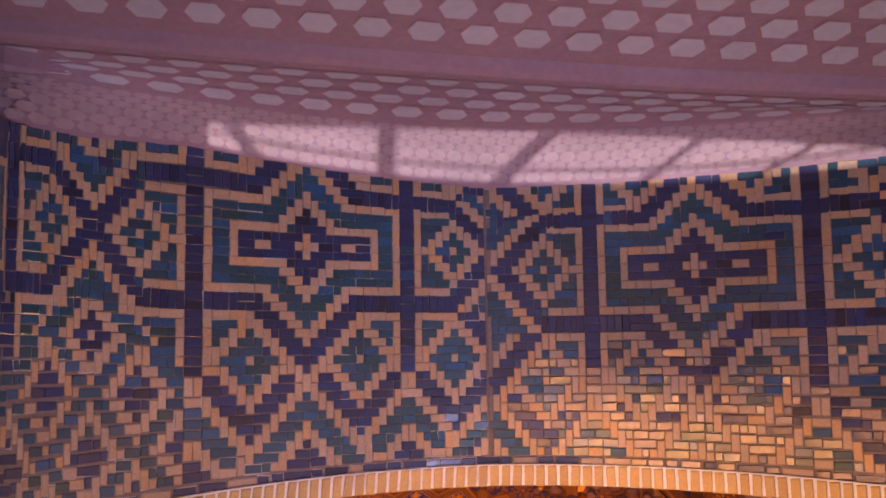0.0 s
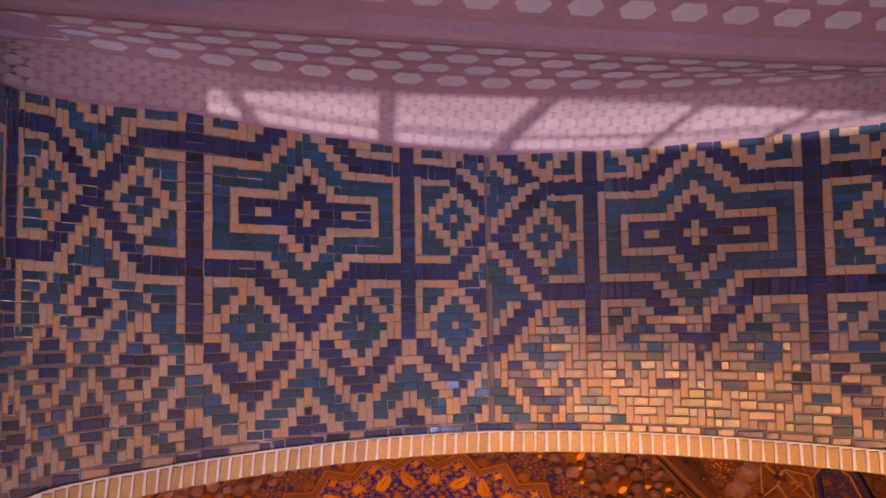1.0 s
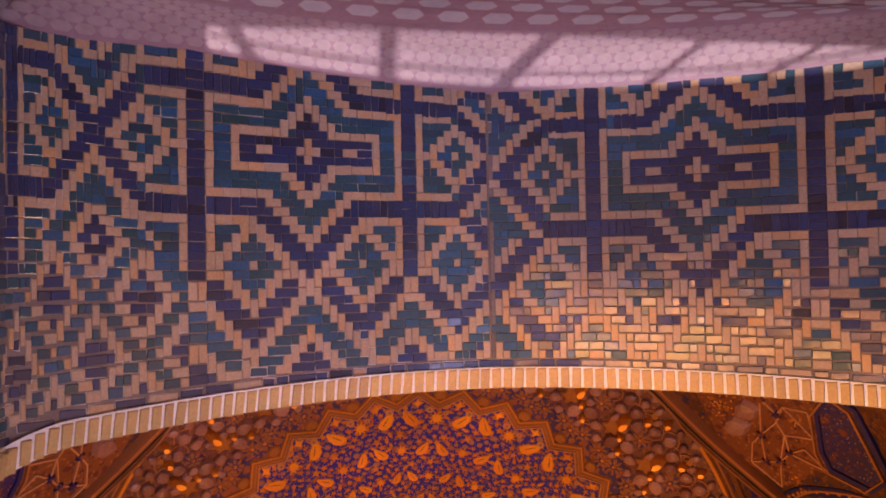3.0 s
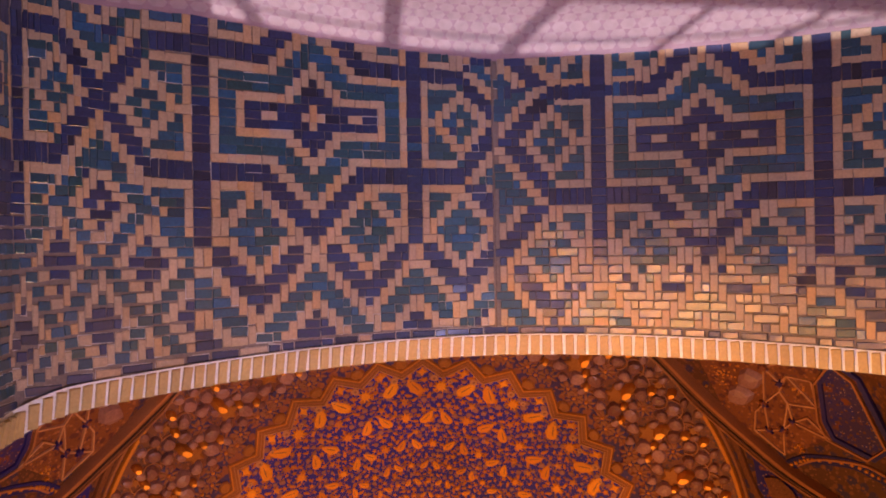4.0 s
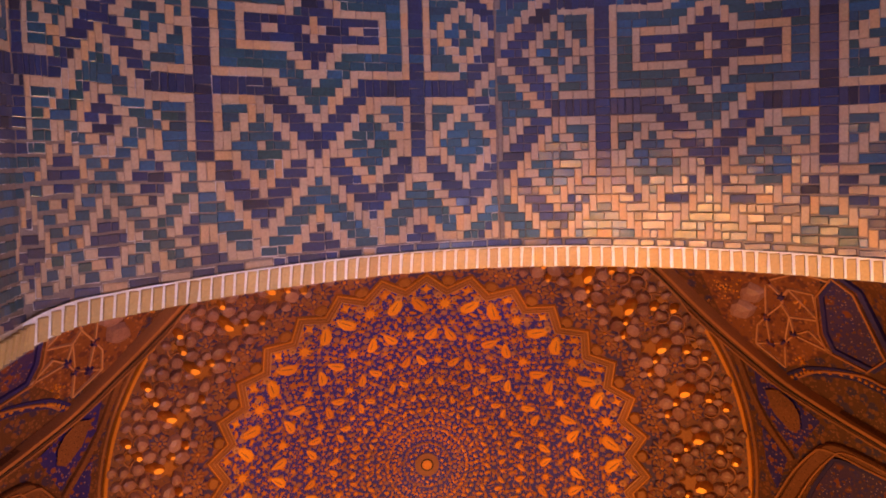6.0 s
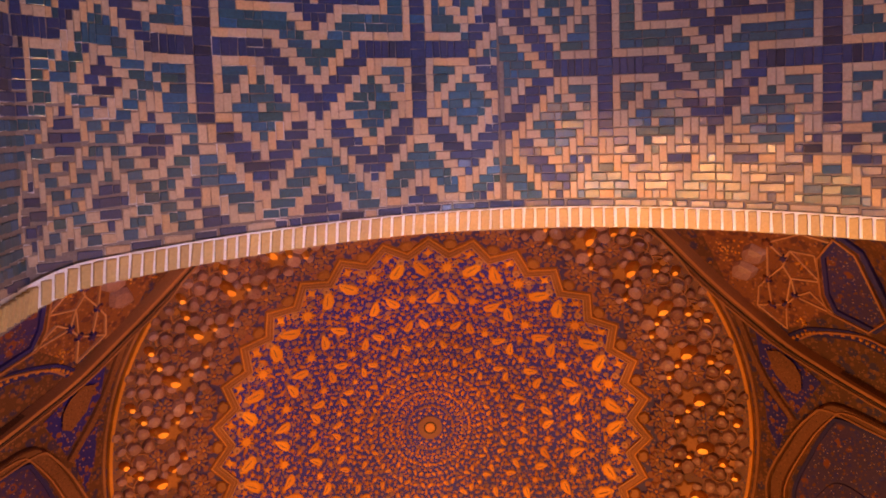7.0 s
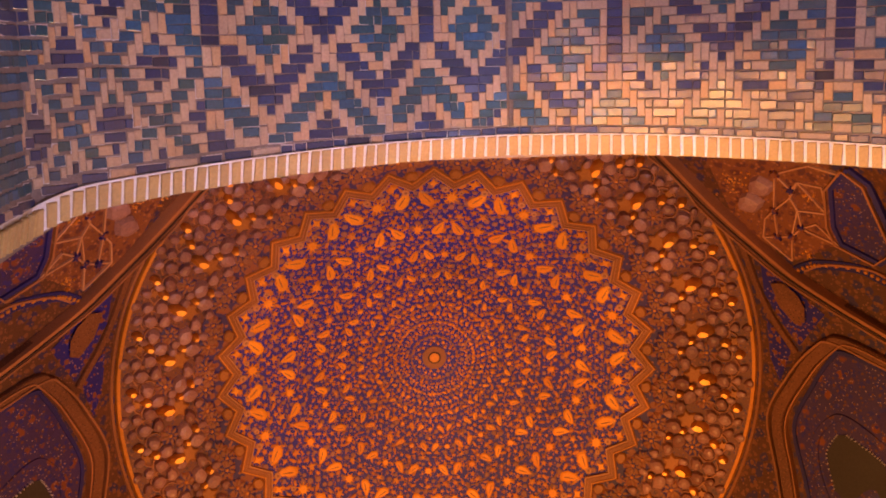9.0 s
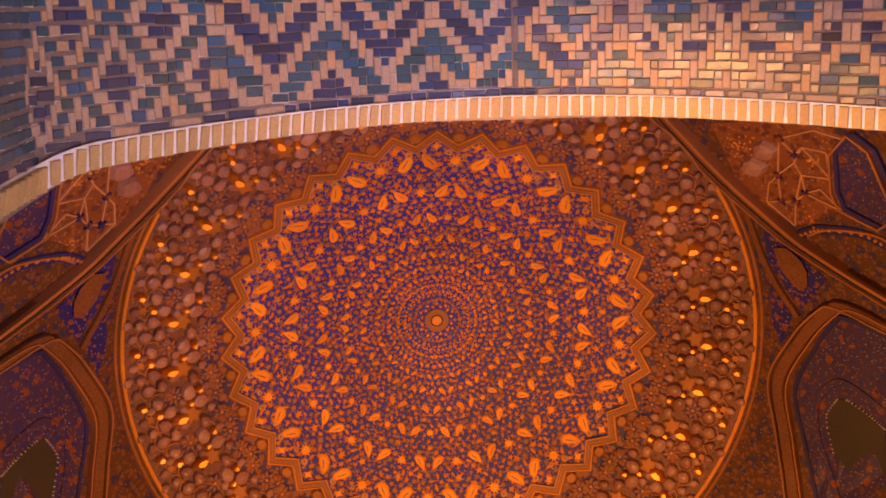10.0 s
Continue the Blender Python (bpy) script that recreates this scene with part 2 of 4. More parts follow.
def arch_point(x, v, lift=0.0):
    v = bend(x, v)
    return CREST + SIDE * x + AXIS * v - N_UP * (drop(x) + lift)


def arch_pose(x, v, lift=0.0):
    """Local x along the curve, y along the arch's depth, z into the room."""
    t = (arch_point(x + 0.01, v) - arch_point(x - 0.01, v)).normalized()
    if abs(x) < 0.011:
        t = SIDE.copy()
    y = (arch_point(x, v - 0.01) - arch_point(x, v + 0.01)).normalized()
    z = t.cross(y).normalized()
    return frame_of(y.cross(z), y, z, arch_point(x, v) - z * lift)


# the body of the arch: mortar bed below, masonry above
rnd = random.Random(4)
cols = [-3.7 + 0.06 * i for i in range(124)]
cols = sorted([c for c in cols if abs(c) < 3.62 and abs(abs(c) - SPRING) > 0.005] + [-SPRING, SPRING])
vs = [V_NEAR, -0.6, 0.0, V_TILE + 0.048, V_FAR]
verts, faces = [], []
for x in cols:
    for v in vs:
        verts.append(arch_point(x, v, -0.03 if v == V_FAR else 0))
    verts.append(arch_point(x, V_FAR, -0.5 - 0.1 * abs(x)))
    verts.append(arch_point(x, V_NEAR, -0.5 - 0.1 * abs(x)))
k = len(vs) + 2
for i in range(len(cols) - 1):
    for j in range(k):
        a, b = i * k + j, i * k + (j + 1) % k
        faces.append((a, b, b + k, a + k))
arch = tagged(new("wall_arch", mesh_of("wall_arch", verts, faces, MORTAR)), "pointed brick arch faced with patterned glazed tile mosaic", "arch", kind="structure")


def low_zone(c, r):
    s, df = r + c, r - c
    if c >= 13 and r <= 14:
        return "B"
    if (r == 8 and c >= 8) or (c == 12 and r <= 13):
        return "T"
    if df >= 15 or s >= 29:
        k = df - 15 if df >= 15 else s - 29
        return "T" if k % 5 < 2 else ("G" if k < 5 else "B")
    if s <= 9:
        return "G"
    if s <= 11:
        return "T"
    if s <= 14:
        return "B"
    if s <= 16:
        return "T"
    if df <= 0:
        return "G"
    if df <= 2:
        return "T"
    if df >= 12 or s >= 26:
        return "B"
    if df >= 10 or s >= 24:
        return "T"
    return "T" if (c, r) == (7, 13) else "G"


BOX = ["TTBBBTTBBTGGTBB", "TBBBBBBBBTGGTBB", "BBBTTTTTTTGGTBB", "BBTTGGGGGGGGTBB", "BTTGGGGGGGGGTBB", "TTGGGTTTTTTTTBB", "TGGGTTBBBBBBBBB", "GGGTTBBBBBBBBBB"]


def haunch(m, r):
    """The lattice of small cobalt diamonds low on the steep haunch; m from its own middle."""
    if m >= 12 and r <= 14:
        return "B"
    if (r == 8 and m > 3) or (m == 11 and r <= 13):
        return "T"
    near = min(abs(m - i) + abs(r - j) for i, j in ((0, 11), (6, 16), (0, 21), (12, 21), (6, 26)))
    if (near == 0 and r == 11) or (m + abs(r - 11) == 8 and r < 14):
        return "T"
    return "B" if near <= 2 else ("T" if near <= 4 else "G")


def chart(c, r, far_left):
    """The glaze of one cell: T buff, B cobalt, G turquoise. c from the motif's middle, r down from its middle row."""
    a, q = abs(c), abs(r)
    if far_left:
        if a > 26:
            a = abs(52 - a)
    if q <= 7:
        if a <= 14:
            return BOX[q][a]
        e = abs(a - 20) + q
        if q in (6, 7) and a < 21:
            return "B"
        if a == 15 or (q == 5 and a < 20):
            return "T"
        if e in (3, 4) or e == 0:
            return "T"
        if a <= 20 or e < 3:
            return "G"
        return "B" if e <= 7 else ("T" if e <= 9 else "G")
    if far_left and abs(c) >= 15:
        return haunch(abs(abs(c) - 26), q)
    a = a % 27
    return low_zone(min(a, 27 - a), q)


LEAN = -1.77


def lean_step(a):
    return max(0.45, 0.92 - 0.02 * a)


def lean_sum(a):
    return 0.92 * a - 0.01 * a * a if a < 23.5 else 0.92 * 23.5 - 0.01 * 23.5 ** 2 + 0.45 * (a - 23.5)


mortar_gap = 0.0030
stuff = {"T": ([], []), "B": ([], []), "G": ([], [])}
shared = {}
parts_left = {"T": 300, "B": 300, "G": 300}
MAT = {"T": TAN, "B": COBALT, "G": TEAL}
jobs = []


def lay(kind, x, v, w, h):
    jobs.append((kind, x, v, w, h))


for mid, cw, v0, rh, c_lo, c_hi in ((1.226, 0.0434, -0.576, 0.0520, -28, 46), (-1.099, 0.0448, -0.695, 0.0502, -62, 24)):
    r_lo, r_hi = math.ceil((V_NEAR - v0) / rh - 0.2), math.floor((V_TILE - v0) / rh - 0.5)
    grid = {(c, r): chart(c, r, mid < 0 and c < 0) for c in range(c_lo, c_hi + 1) for r in range(r_lo, r_hi + 1)}
    done = set()
    for r in range(r_lo, r_hi + 1):
        for c in range(c_lo, c_hi + 1):
            if (c, r) in done:
                continue
            kd = grid[c, r]
            if not kd:
                continue
            free = lambda p: grid.get(p) == kd and p not in done
            run = 1
            while free((c + run, r)):
                run += 1
            w, h = 1, 1
            if kd == "T":
                if free((c, r + 1)):
                    h = 2
                elif run >= 2:
                    w = 2 if run != 3 else rnd.choice((2, 3))
            else:
                bar = abs(c) in (13, 14)
                if abs(r) in (6, -6) and r % 2 == 0 and run >= 4 and not bar and free((c, r + 1)):
                    h = 2
                elif abs(r) == 7 and r < 0 and run >= 4 and not bar and free((c, r + 1)):
                    h = 2
                else:
                    w = min(run, 2 if bar else rnd.choice((1, 2, 2, 3, 3)))
            for i in range(w):
                for j in range(h):
                    done.add((c + i, r + j))
            x, v = mid + (c + (w - 1) / 2) * cw, v0 + (r + (h - 1) / 2) * rh
            wide = w * cw
            if mid < 0 and x < LEAN:
                # cells keep their length on the steep haunch, so they shorten in plan; the courses lift
                a = (LEAN - x) / cw
                wide *= lean_step(a)
                x = LEAN - cw * lean_sum(a)
                v -= 0.055 * ease((LEAN - x) / 0.7) * ease((0.45 - v) / 0.6) * ease((v - V_NEAR) / 0.4)
            if abs(x) < 0.012:
                continue
            kd2 = kd
            if rnd.random() < 0.02:
                kd2 = {"T": "T", "B": "G", "G": "B"}[kd]
            lay(kd2, x, v, wide, h * rh)

# cobalt course along the tiles' far edge
x = -3.1
while x < 3.1:
    w = rnd.choice((0.09, 0.11, 0.14, 0.15, 0.07))
    lay("B" if rnd.random() < 0.9 else "T", x + w / 2, V_TILE + 0.024, w, 0.046)
    x += w + rnd.choice((0.002, 0.006, 0.012))

pieces = []
patches = ([], [])
for kind, x, v, w, h in jobs:
    gap = mortar_gap + (0.004 if v > V_TILE else 0)
    if abs(x) > SPRING:
        x = math.copysign(SPRING + 0.002 + (abs(x) - SPRING) / 6.0, x)
    w2, h2 = w * math.sqrt(1 + (0.05 + 0.35 * abs(x)) ** 2) - gap, h - gap + 0.001
    m = arch_pose(x, v, rnd.uniform(-0.001, 0.002)) @ pose(0, 0, 0, *((rnd.uniform(-2.6, 2.6), rnd.uniform(-2.2, 2.2)) if kind != "T" else (rnd.uniform(-1, 1), rnd.uniform(-1, 1))), rnd.uniform(-1.8, 1.8))
    if parts_left[kind] > 0 and 0.0 < x < 1.9 and v > -0.75:
        parts_left[kind] -= 1
        pieces.append((kind, round(w2 / 0.004), round(h2 / 0.004), m))
        continue
    if v > V_TILE or rnd.random() < (0.35 if v > 0.40 and x < -0.2 else 0.4 if abs(x) < 0.12 else 0.09 if x < -1.4 else 0.05):
        bv, bf = brick_shape(w2 + 0.007, h2 + 0.007, 0.003, 0.002, wob=rnd)
        o = len(patches[0])
        patches[0].extend(m @ Vector(p) for p in bv)
        patches[1].extend(tuple(i + o for i in f) for f in bf)
    bv, bf = brick_shape(w2, h2, 0.008, wob=rnd)
    V, F = stuff[kind]
    o = len(V)
    V += [m @ Vector(p) for p in bv]
    F += [tuple(i + o for i in f) for f in bf]
for kind, nm in (("T", "buff_brick_courses"), ("B", "cobalt_tile_courses"), ("G", "turquoise_tile_courses")):
    ob = under(new(nm, mesh_of(nm, *stuff[kind], MAT[kind])), arch)
    tagged(ob, kind="stuff")
tagged(under(new("repair_mortar", mesh_of("repair_mortar", *patches, REPAIR)), arch), "whitish repair mortar round single tiles", kind="stuff")

# soldier course on the arris, one brick on edge after another
x, i = -2.66, 0
edge_mesh = {}
while x < 2.66:
    step = 0.0705 / (math.sqrt(1 + (0.05 + 0.35 * abs(x)) ** 2) if abs(x) < SPRING else 6.08)
    m = arch_pose(x, (V_TILE + 0.05 + V_FAR) / 2, -0.012) @ pose(0, 0, 0, 13 + rnd.uniform(-1, 1), rnd.uniform(-1, 1), rnd.uniform(-1.0, 1.0))
    key = i % 5
    if key not in edge_mesh:
        edge_mesh[key] = mesh_of("brick_on_edge", *brick_shape(0.0515, V_FAR - V_TILE - 0.052, 0.012, 0.004, rnd), SOLDIER)
    place("brick_on_edge", edge_mesh[key], arch, m)
    x += step
    i += 1
# white joints between them
jv, jf = [], []
for i in range(len(cols) - 1):
    o = len(jv)
    for x in (cols[i], cols[i + 1]):
        jv += [arch_point(x, V_TILE + 0.046, 0.032), arch_point(x, V_FAR - 0.004, 0.006)]
    jf.append((o, o + 1, o + 3, o + 2))
under(new("joint_bed", mesh_of("joint_bed", jv, jf, WHITE)), arch)


# the mason's white joint along the crest, uneven
v, f = [], []
for i in range(61):
    q = V_NEAR + (V_TILE - V_NEAR) * i / 60
    w = 0.007 + 0.005 * rnd.random()
    v += [arch_point(-w, q, 0.006), arch_point(0.0, q, 0.013), arch_point(w, q, 0.006)]
for i in range(60):
    f += [(3 * i, 3 * i + 1, 3 * i + 4, 3 * i + 3), (3 * i + 1, 3 * i + 2, 3 * i + 5, 3 * i + 4)]
under(new("crest_joint", mesh_of("crest_joint", v, f, MORTAR)), arch)

# ---- the dome ----
DX, DY = 1.0, 5.7


def dome_z(r):
    if r < 2.76:
        return 14.4 - 0.8 * (r / 2.76) ** 1.7
    if r < 3.82:
        return 13.6 - 0.6 * (r - 2.76) / 1.06
    if r < 5.1:
        return 13.0 - 1.25 * (r - 3.82)
    return 11.4 - 9.0 * (r - 5.1)


def dome_pose(az, r, lift=0.0, turn=0.0):
    """Local y points to the rim, z into the room; az in degrees."""
    a = radians(az)
    er, et = Vector((math.cos(a), math.sin(a), 0)), Vector((-math.sin(a), math.cos(a), 0))
    s = (dome_z(r + 0.01) - dome_z(max(r - 0.01, 0))) / (0.02 if r > 0.01 else 0.02)
    y = (er + Vector((0, 0, s))).normalized()
    z = et.cross(y)
    if z.z > 0:
        z = -z
    x = y.cross(z)
    at = Vector((DX, DY, dome_z(r))) + er * r + z * lift
    if at.y < 1.85:
        at.y, at.z = 1.85, max(at.z, 12.7)
    return frame_of(x, y, z, at) @ pose(0, 0, 0, 0, 0, turn)


def on_dome(az, r, lift=0.0):
    return dome_pose(az, r, lift).translation


def revolve(name, radii, mat, lift=0.0, seg=128, parent=None, thick=0.25):
    v, f = [], []
    for r in radii:
        for i in range(seg):
            v.append(on_dome(360 * i / seg, r, lift))
    for r in radii:
        for i in range(seg):
            v.append(on_dome(360 * i / seg, r, -thick))
    n, k = len(radii), len(radii) * seg
    for j in range(n - 1):
        for i in range(seg):
            a, b = j * seg + i, j * seg + (i + 1) % seg
            f.append((a, b, b + seg, a + seg))
            f.append((a + k, a + seg + k, b + seg + k, b + k))
    return mesh_of(name, v, f, mat, smooth=True)


dome = tagged(new("ceiling", revolve("ceiling", [0.0] + [0.115 * i for i in range(1, 24)] + [2.66], DOME_GROUND)), "shallow painted dome with gilt flowers on a deep blue ground", "ceiling", kind="structure")
ring = tagged(new("muqarnas_ring", revolve("muqarnas_ring", [2.6, 2.76, 2.95, 3.2, 3.4, 3.6, 3.82], CELL_GROUND, 0.012)), "ring of small gilt and terracotta stalactite cells round the dome", "ornament", kind="structure")
vault = tagged(new("wall_vault", revolve("wall_vault", [3.8, 3.9, 4.1, 4.3, 4.5, 4.7, 4.9, 5.1, 5.15, 5.3, 5.6], VAULT_GROUND, 0.0)), "painted vault zone in dark blue and ochre below the dome", "wall", kind="structure")


def flat(name, outline, mat, depth=0.012, hole=None, inner=None, bev=0.75):
    """A low relief: outline in local x, y, rising to a slightly smaller top."""
    n = len(outline)
    v = [(x, y, -0.01) for x, y in outline] + [(x, y, depth * 0.5) for x, y in outline] + [(x * bev, y * bev, depth) for x, y in outline] + [(0, 0, depth)]
    f = [(i + k, (i + 1) % n + k, (i + 1) % n + k + n, i + k + n) for k in (0, n) for i in range(n)]
    f += [(2 * n + i, 2 * n + (i + 1) % n, 3 * n) for i in range(n)]
    return mesh_of(name, v, f, mat)


def leaf_outline(l, w, bend=0.0):
    out = []
    for i in range(18):
        t = i / 18 * 2 * math.pi
        y = math.cos(t) * l / 2
        x = math.sin(t) * w / 2 * (1 - 0.35 * math.cos(t)) + bend * (1 - (2 * y / l) ** 2)
        k = 1 + (0.07 if i % 2 else -0.05)
        out.append((x * k, y))
    return out


def star_outline(n, r, q=0.5):
    return [((r if i % 2 == 0 else r * q) * math.sin(math.pi * i / n), (r if i % 2 == 0 else r * q) * math.cos(math.pi * i / n)) for i in range(2 * n)]


def disc_outline(r, n=10):
    return [(r * math.sin(2 * math.pi * i / n), r * math.cos(2 * math.pi * i / n)) for i in range(n)]


# rings of gilt leaves and flowers, sixteen to the round, growing towards the rim
PHASE = -0.8
RINGS = [(2.33, 0.36), (1.90, 0.29), (1.52, 0.235), (1.22, 0.185), (0.98, 0.145), (0.79, 0.115), (0.64, 0.092), (0.52, 0.074), (0.42, 0.060)]
for k, (r, size) in enumerate(RINGS):
    leaf_a = flat("leaf", leaf_outline(size * 0.76, size * 0.38, size * 0.05), GILT_LEAF, 0.014)
    leaf_b = flat("leaf", leaf_outline(size * 0.76, size * 0.38, -size * 0.05), GILT_LEAF, 0.014)
    flower = flat("flower", star_outline(10 if k == 0 else 8, size * 0.29, 0.5), GILT_LEAF, 0.016)
    cross = flat("star_flower", star_outline(5, size * 0.19, 0.42), GILT, 0.012)
    for i in range(16):
        az = 22.5 * i + 5.6 + PHASE + (11.25 if k % 2 else 0)
        place("flower", flower, dome, dome_pose(az, r, 0.004, 360 * rnd.random()))
        place("leaf", leaf_a, dome, dome_pose(az + 7.6, r, 0.004, -38 + rnd.uniform(-4, 4)))
        place("leaf", leaf_b, dome, dome_pose(az - 7.6, r, 0.004, 38 + rnd.uniform(-4, 4)))
        place("star_flower", cross, dome, dome_pose(az + 11.25, r - size * 0.62, 0.004, 360 * rnd.random()))
        place("star_flower", cross, dome, dome_pose(az + 3.4, r - size * 0.72, 0.004, 360 * rnd.random()))

    vein = flat("leaf_vein", leaf_outline(size * 0.42, size * 0.04), TERRA, 0.004)
    for lf in [o for o in dome.children if o.data in (leaf_a, leaf_b)]:
        place("leaf_vein", vein, lf, pose(0, 0, 0.013))
bud, eye_bud = flat("rim_rosette", star_outline(9, 0.052, 0.84), PALEGILT, 0.014), flat("rosette_eye", disc_outline(0.018), TERRA, 0.006)
tip = flat("tip_flower", star_outline(4, 0.075, 0.45), GILT_LEAF, 0.014)
for i in range(32):
    az = 11.25 * i + PHASE
    place("tip_flower", tip, dome, dome_pose(az, 2.53, 0.004))
    place("rosette_eye", eye_bud, place("rim_rosette", bud, dome, dome_pose(az + 3.4, 2.44, 0.004)), pose(0, 0, 0.012))
    place("rosette_eye", eye_bud, place("rim_rosette", bud, dome, dome_pose(az - 3.2, 2.40, 0.004) @ Matrix.Scale(0.75, 4)), pose(0, 0, 0.012))

# the fine flowers, buds and stems between them
FLOWERS = {"gilt": ([], []), "pale": ([], []), "stem": ([], [])}


def scatter(kind, outline, m, depth=0.008):
    V, F = FLOWERS[kind]
    o, n = len(V), len(outline)
    V += [m @ Vector((x, y, -0.004)) for x, y in outline] + [m @ Vector((x * 0.8, y * 0.8, depth)) for x, y in outline]
    F += [(o + i, o + (i + 1) % n, o + n + (i + 1) % n, o + n + i) for i in range(n)] + [tuple(o + n + i for i in range(n))]


for k in range(34):
    r = 0.30 + 0.0705 * k
    size = 0.019 + 0.0095 * r + 0.008 * max(0.0, 1 - r / 1.4)
    n = 16 * max(2, round(2 * math.pi * r / (size * (3.0 - 0.7 * max(0.0, 1 - r / 1.4))) / 16))
    for i in range(n):
        az = 360 * (i + 0.5 * (k % 2)) / n + rnd.uniform(-0.6, 0.6) / max(r, 0.5)
        u = (i * 7 + k * 5) % 6
        kind = "gilt" if u < 4 else "pale"
        q = size * rnd.uniform(0.8, 1.4)
        out = star_outline(5, q, 0.5) if u in (0, 2) else (leaf_outline(q * 2.2, q * 1.0) [::2] if u in (1, 3) else disc_outline(q * 0.8, 8))
        scatter(kind, out, dome_pose(az, r + rnd.uniform(-0.012, 0.012), 0.002, rnd.uniform(0, 360)))
# winding stems
for k in range(9):
    r0 = 0.55 + 0.235 * k
    for i in range(192):
        az = 360 * i / 192
        r = r0 + 0.05 * math.sin(radians(az * 16)) * (0.5 + r0 / 3)
        w = 0.006 + 0.003 * r0
        scatter("stem", [(-math.pi * r / 190, -w), (math.pi * r / 190, -w), (math.pi * r / 190, w), (-math.pi * r / 190, w)], dome_pose(az, r, 0.0), 0.005)
for kind, nm, mt in (("gilt", "small_gilt_flowers", GILT_FINE), ("pale", "small_pale_flowers", BUD), ("stem", "stems", TERRA)):
    tagged(under(new(nm, mesh_of(nm, *FLOWERS[kind], mt)), dome), kind="stuff")

# the rosette in the middle
for nm, r0, r1, mt, lift in (("rosette_disc", 0.0, 0.065, GILT, 0.03), ("rosette_ring", 0.065, 0.085, DARK, 0.026), ("rosette_field", 0.085, 0.16, TERRA, 0.02), ("rosette_rim", 0.30, 0.312, TERRA, 0.014)):
    v, f = [], []
    for i in range(48):
        for r in (r0, r1):
            v += [on_dome(7.5 * i, r, lift)]
    for i in range(48):
        a, b = 2 * i, 2 * ((i + 1) % 48)
        f.append((a, a + 1, b + 1, b))
    n = len(v)
    v += [p + Vector((0, 0, 0.04)) for p in v]
    f += [tuple(i + n for i in q[::-1]) for q in f] + [(2 * i + 1, 2 * i + 1 + n, (2 * i + 3) % n + n, (2 * i + 3) % n) for i in range(48)]
    under(new(nm, mesh_of(nm, v, f, mt)), dome)
petal = flat("rosette_petal", star_outline(4, 0.026, 0.5), GILT_LEAF, 0.01)
for i in range(24):
    place("rosette_petal", petal, dome, dome_pose(15 * i, 0.20 if i % 2 else 0.24, 0.008))


def band(name, path, width, depth, mat, parent, label="", closed=False):
    """A raised strip along path, (az, r) pairs, with a stepped section."""
    pts = [on_dome(a, r) for a, r in path]
    nrm = [dome_pose(a, r).col[2].to_3d() for a, r in path]
    n = len(pts)
    sec = [(-0.5, -0.02), (-0.5, depth * 0.7), (-0.42, depth), (0.42, depth), (0.5, depth * 0.7), (0.5, -0.02)]
    v, f = [], []
    for i in range(n):
        a, b = (pts[i - 1], pts[(i + 1) % n]) if closed else (pts[max(i - 1, 0)], pts[min(i + 1, n - 1)])
        t = (b - a).normalized()
        s = t.cross(nrm[i]).normalized()
        # mitre sharp corners
        t1, t2 = (pts[i] - a), (b - pts[i])
        c = 1.0
        if t1.length > 1e-6 and t2.length > 1e-6:
            c = max(0.45, math.cos(t1.angle(t2) / 2))
        v += [pts[i] + s * (p * width / c) + nrm[i] * q for p, q in sec]
    m = len(sec)
    for i in range(n if closed else n - 1):
        j = (i + 1) % n
        f += [(i * m + q, i * m + q + 1, j * m + q + 1, j * m + q) for q in range(m - 1)]
    ob = under(new(name, mesh_of(name, v, f, mat)), parent)
    return tagged(ob, label) if label else ob


# the zigzag border, thirty-two points
inner_ring = under(new("ring_ground", revolve("ring_ground", [2.6, 2.76, 2.9, 2.99], INNER_GROUND, 0.018)), ring)
zig = [(360 * i / 64 + PHASE, 2.70 if i % 2 == 0 else 2.52) for i in range(64)]
band("zigzag_border", zig, 0.125, 0.03, ZIGZAG, ring, "ochre zigzag border", True)
band("zigzag_fillet", [(a, r + 0.045) for a, r in zig], 0.016, 0.046, GILT, ring, "", True)
band("zigzag_fillet", [(a, r - 0.012) for a, r in zig], 0.010, 0.040, RIB, ring, "", True)
band("zigzag_fillet", [(a, r - 0.055) for a, r in zig], 0.014, 0.044, PALEGILT, ring, "", True)
rim = [(360 * i / 128, 3.82) for i in range(128)]
band("rim_moulding", rim, 0.05, 0.06, GILT, ring, "pale gilt rim moulding", True)
band("rim_fillet", [(a, 3.87) for a, r in rim], 0.04, 0.03, TERRA, ring, "", True)


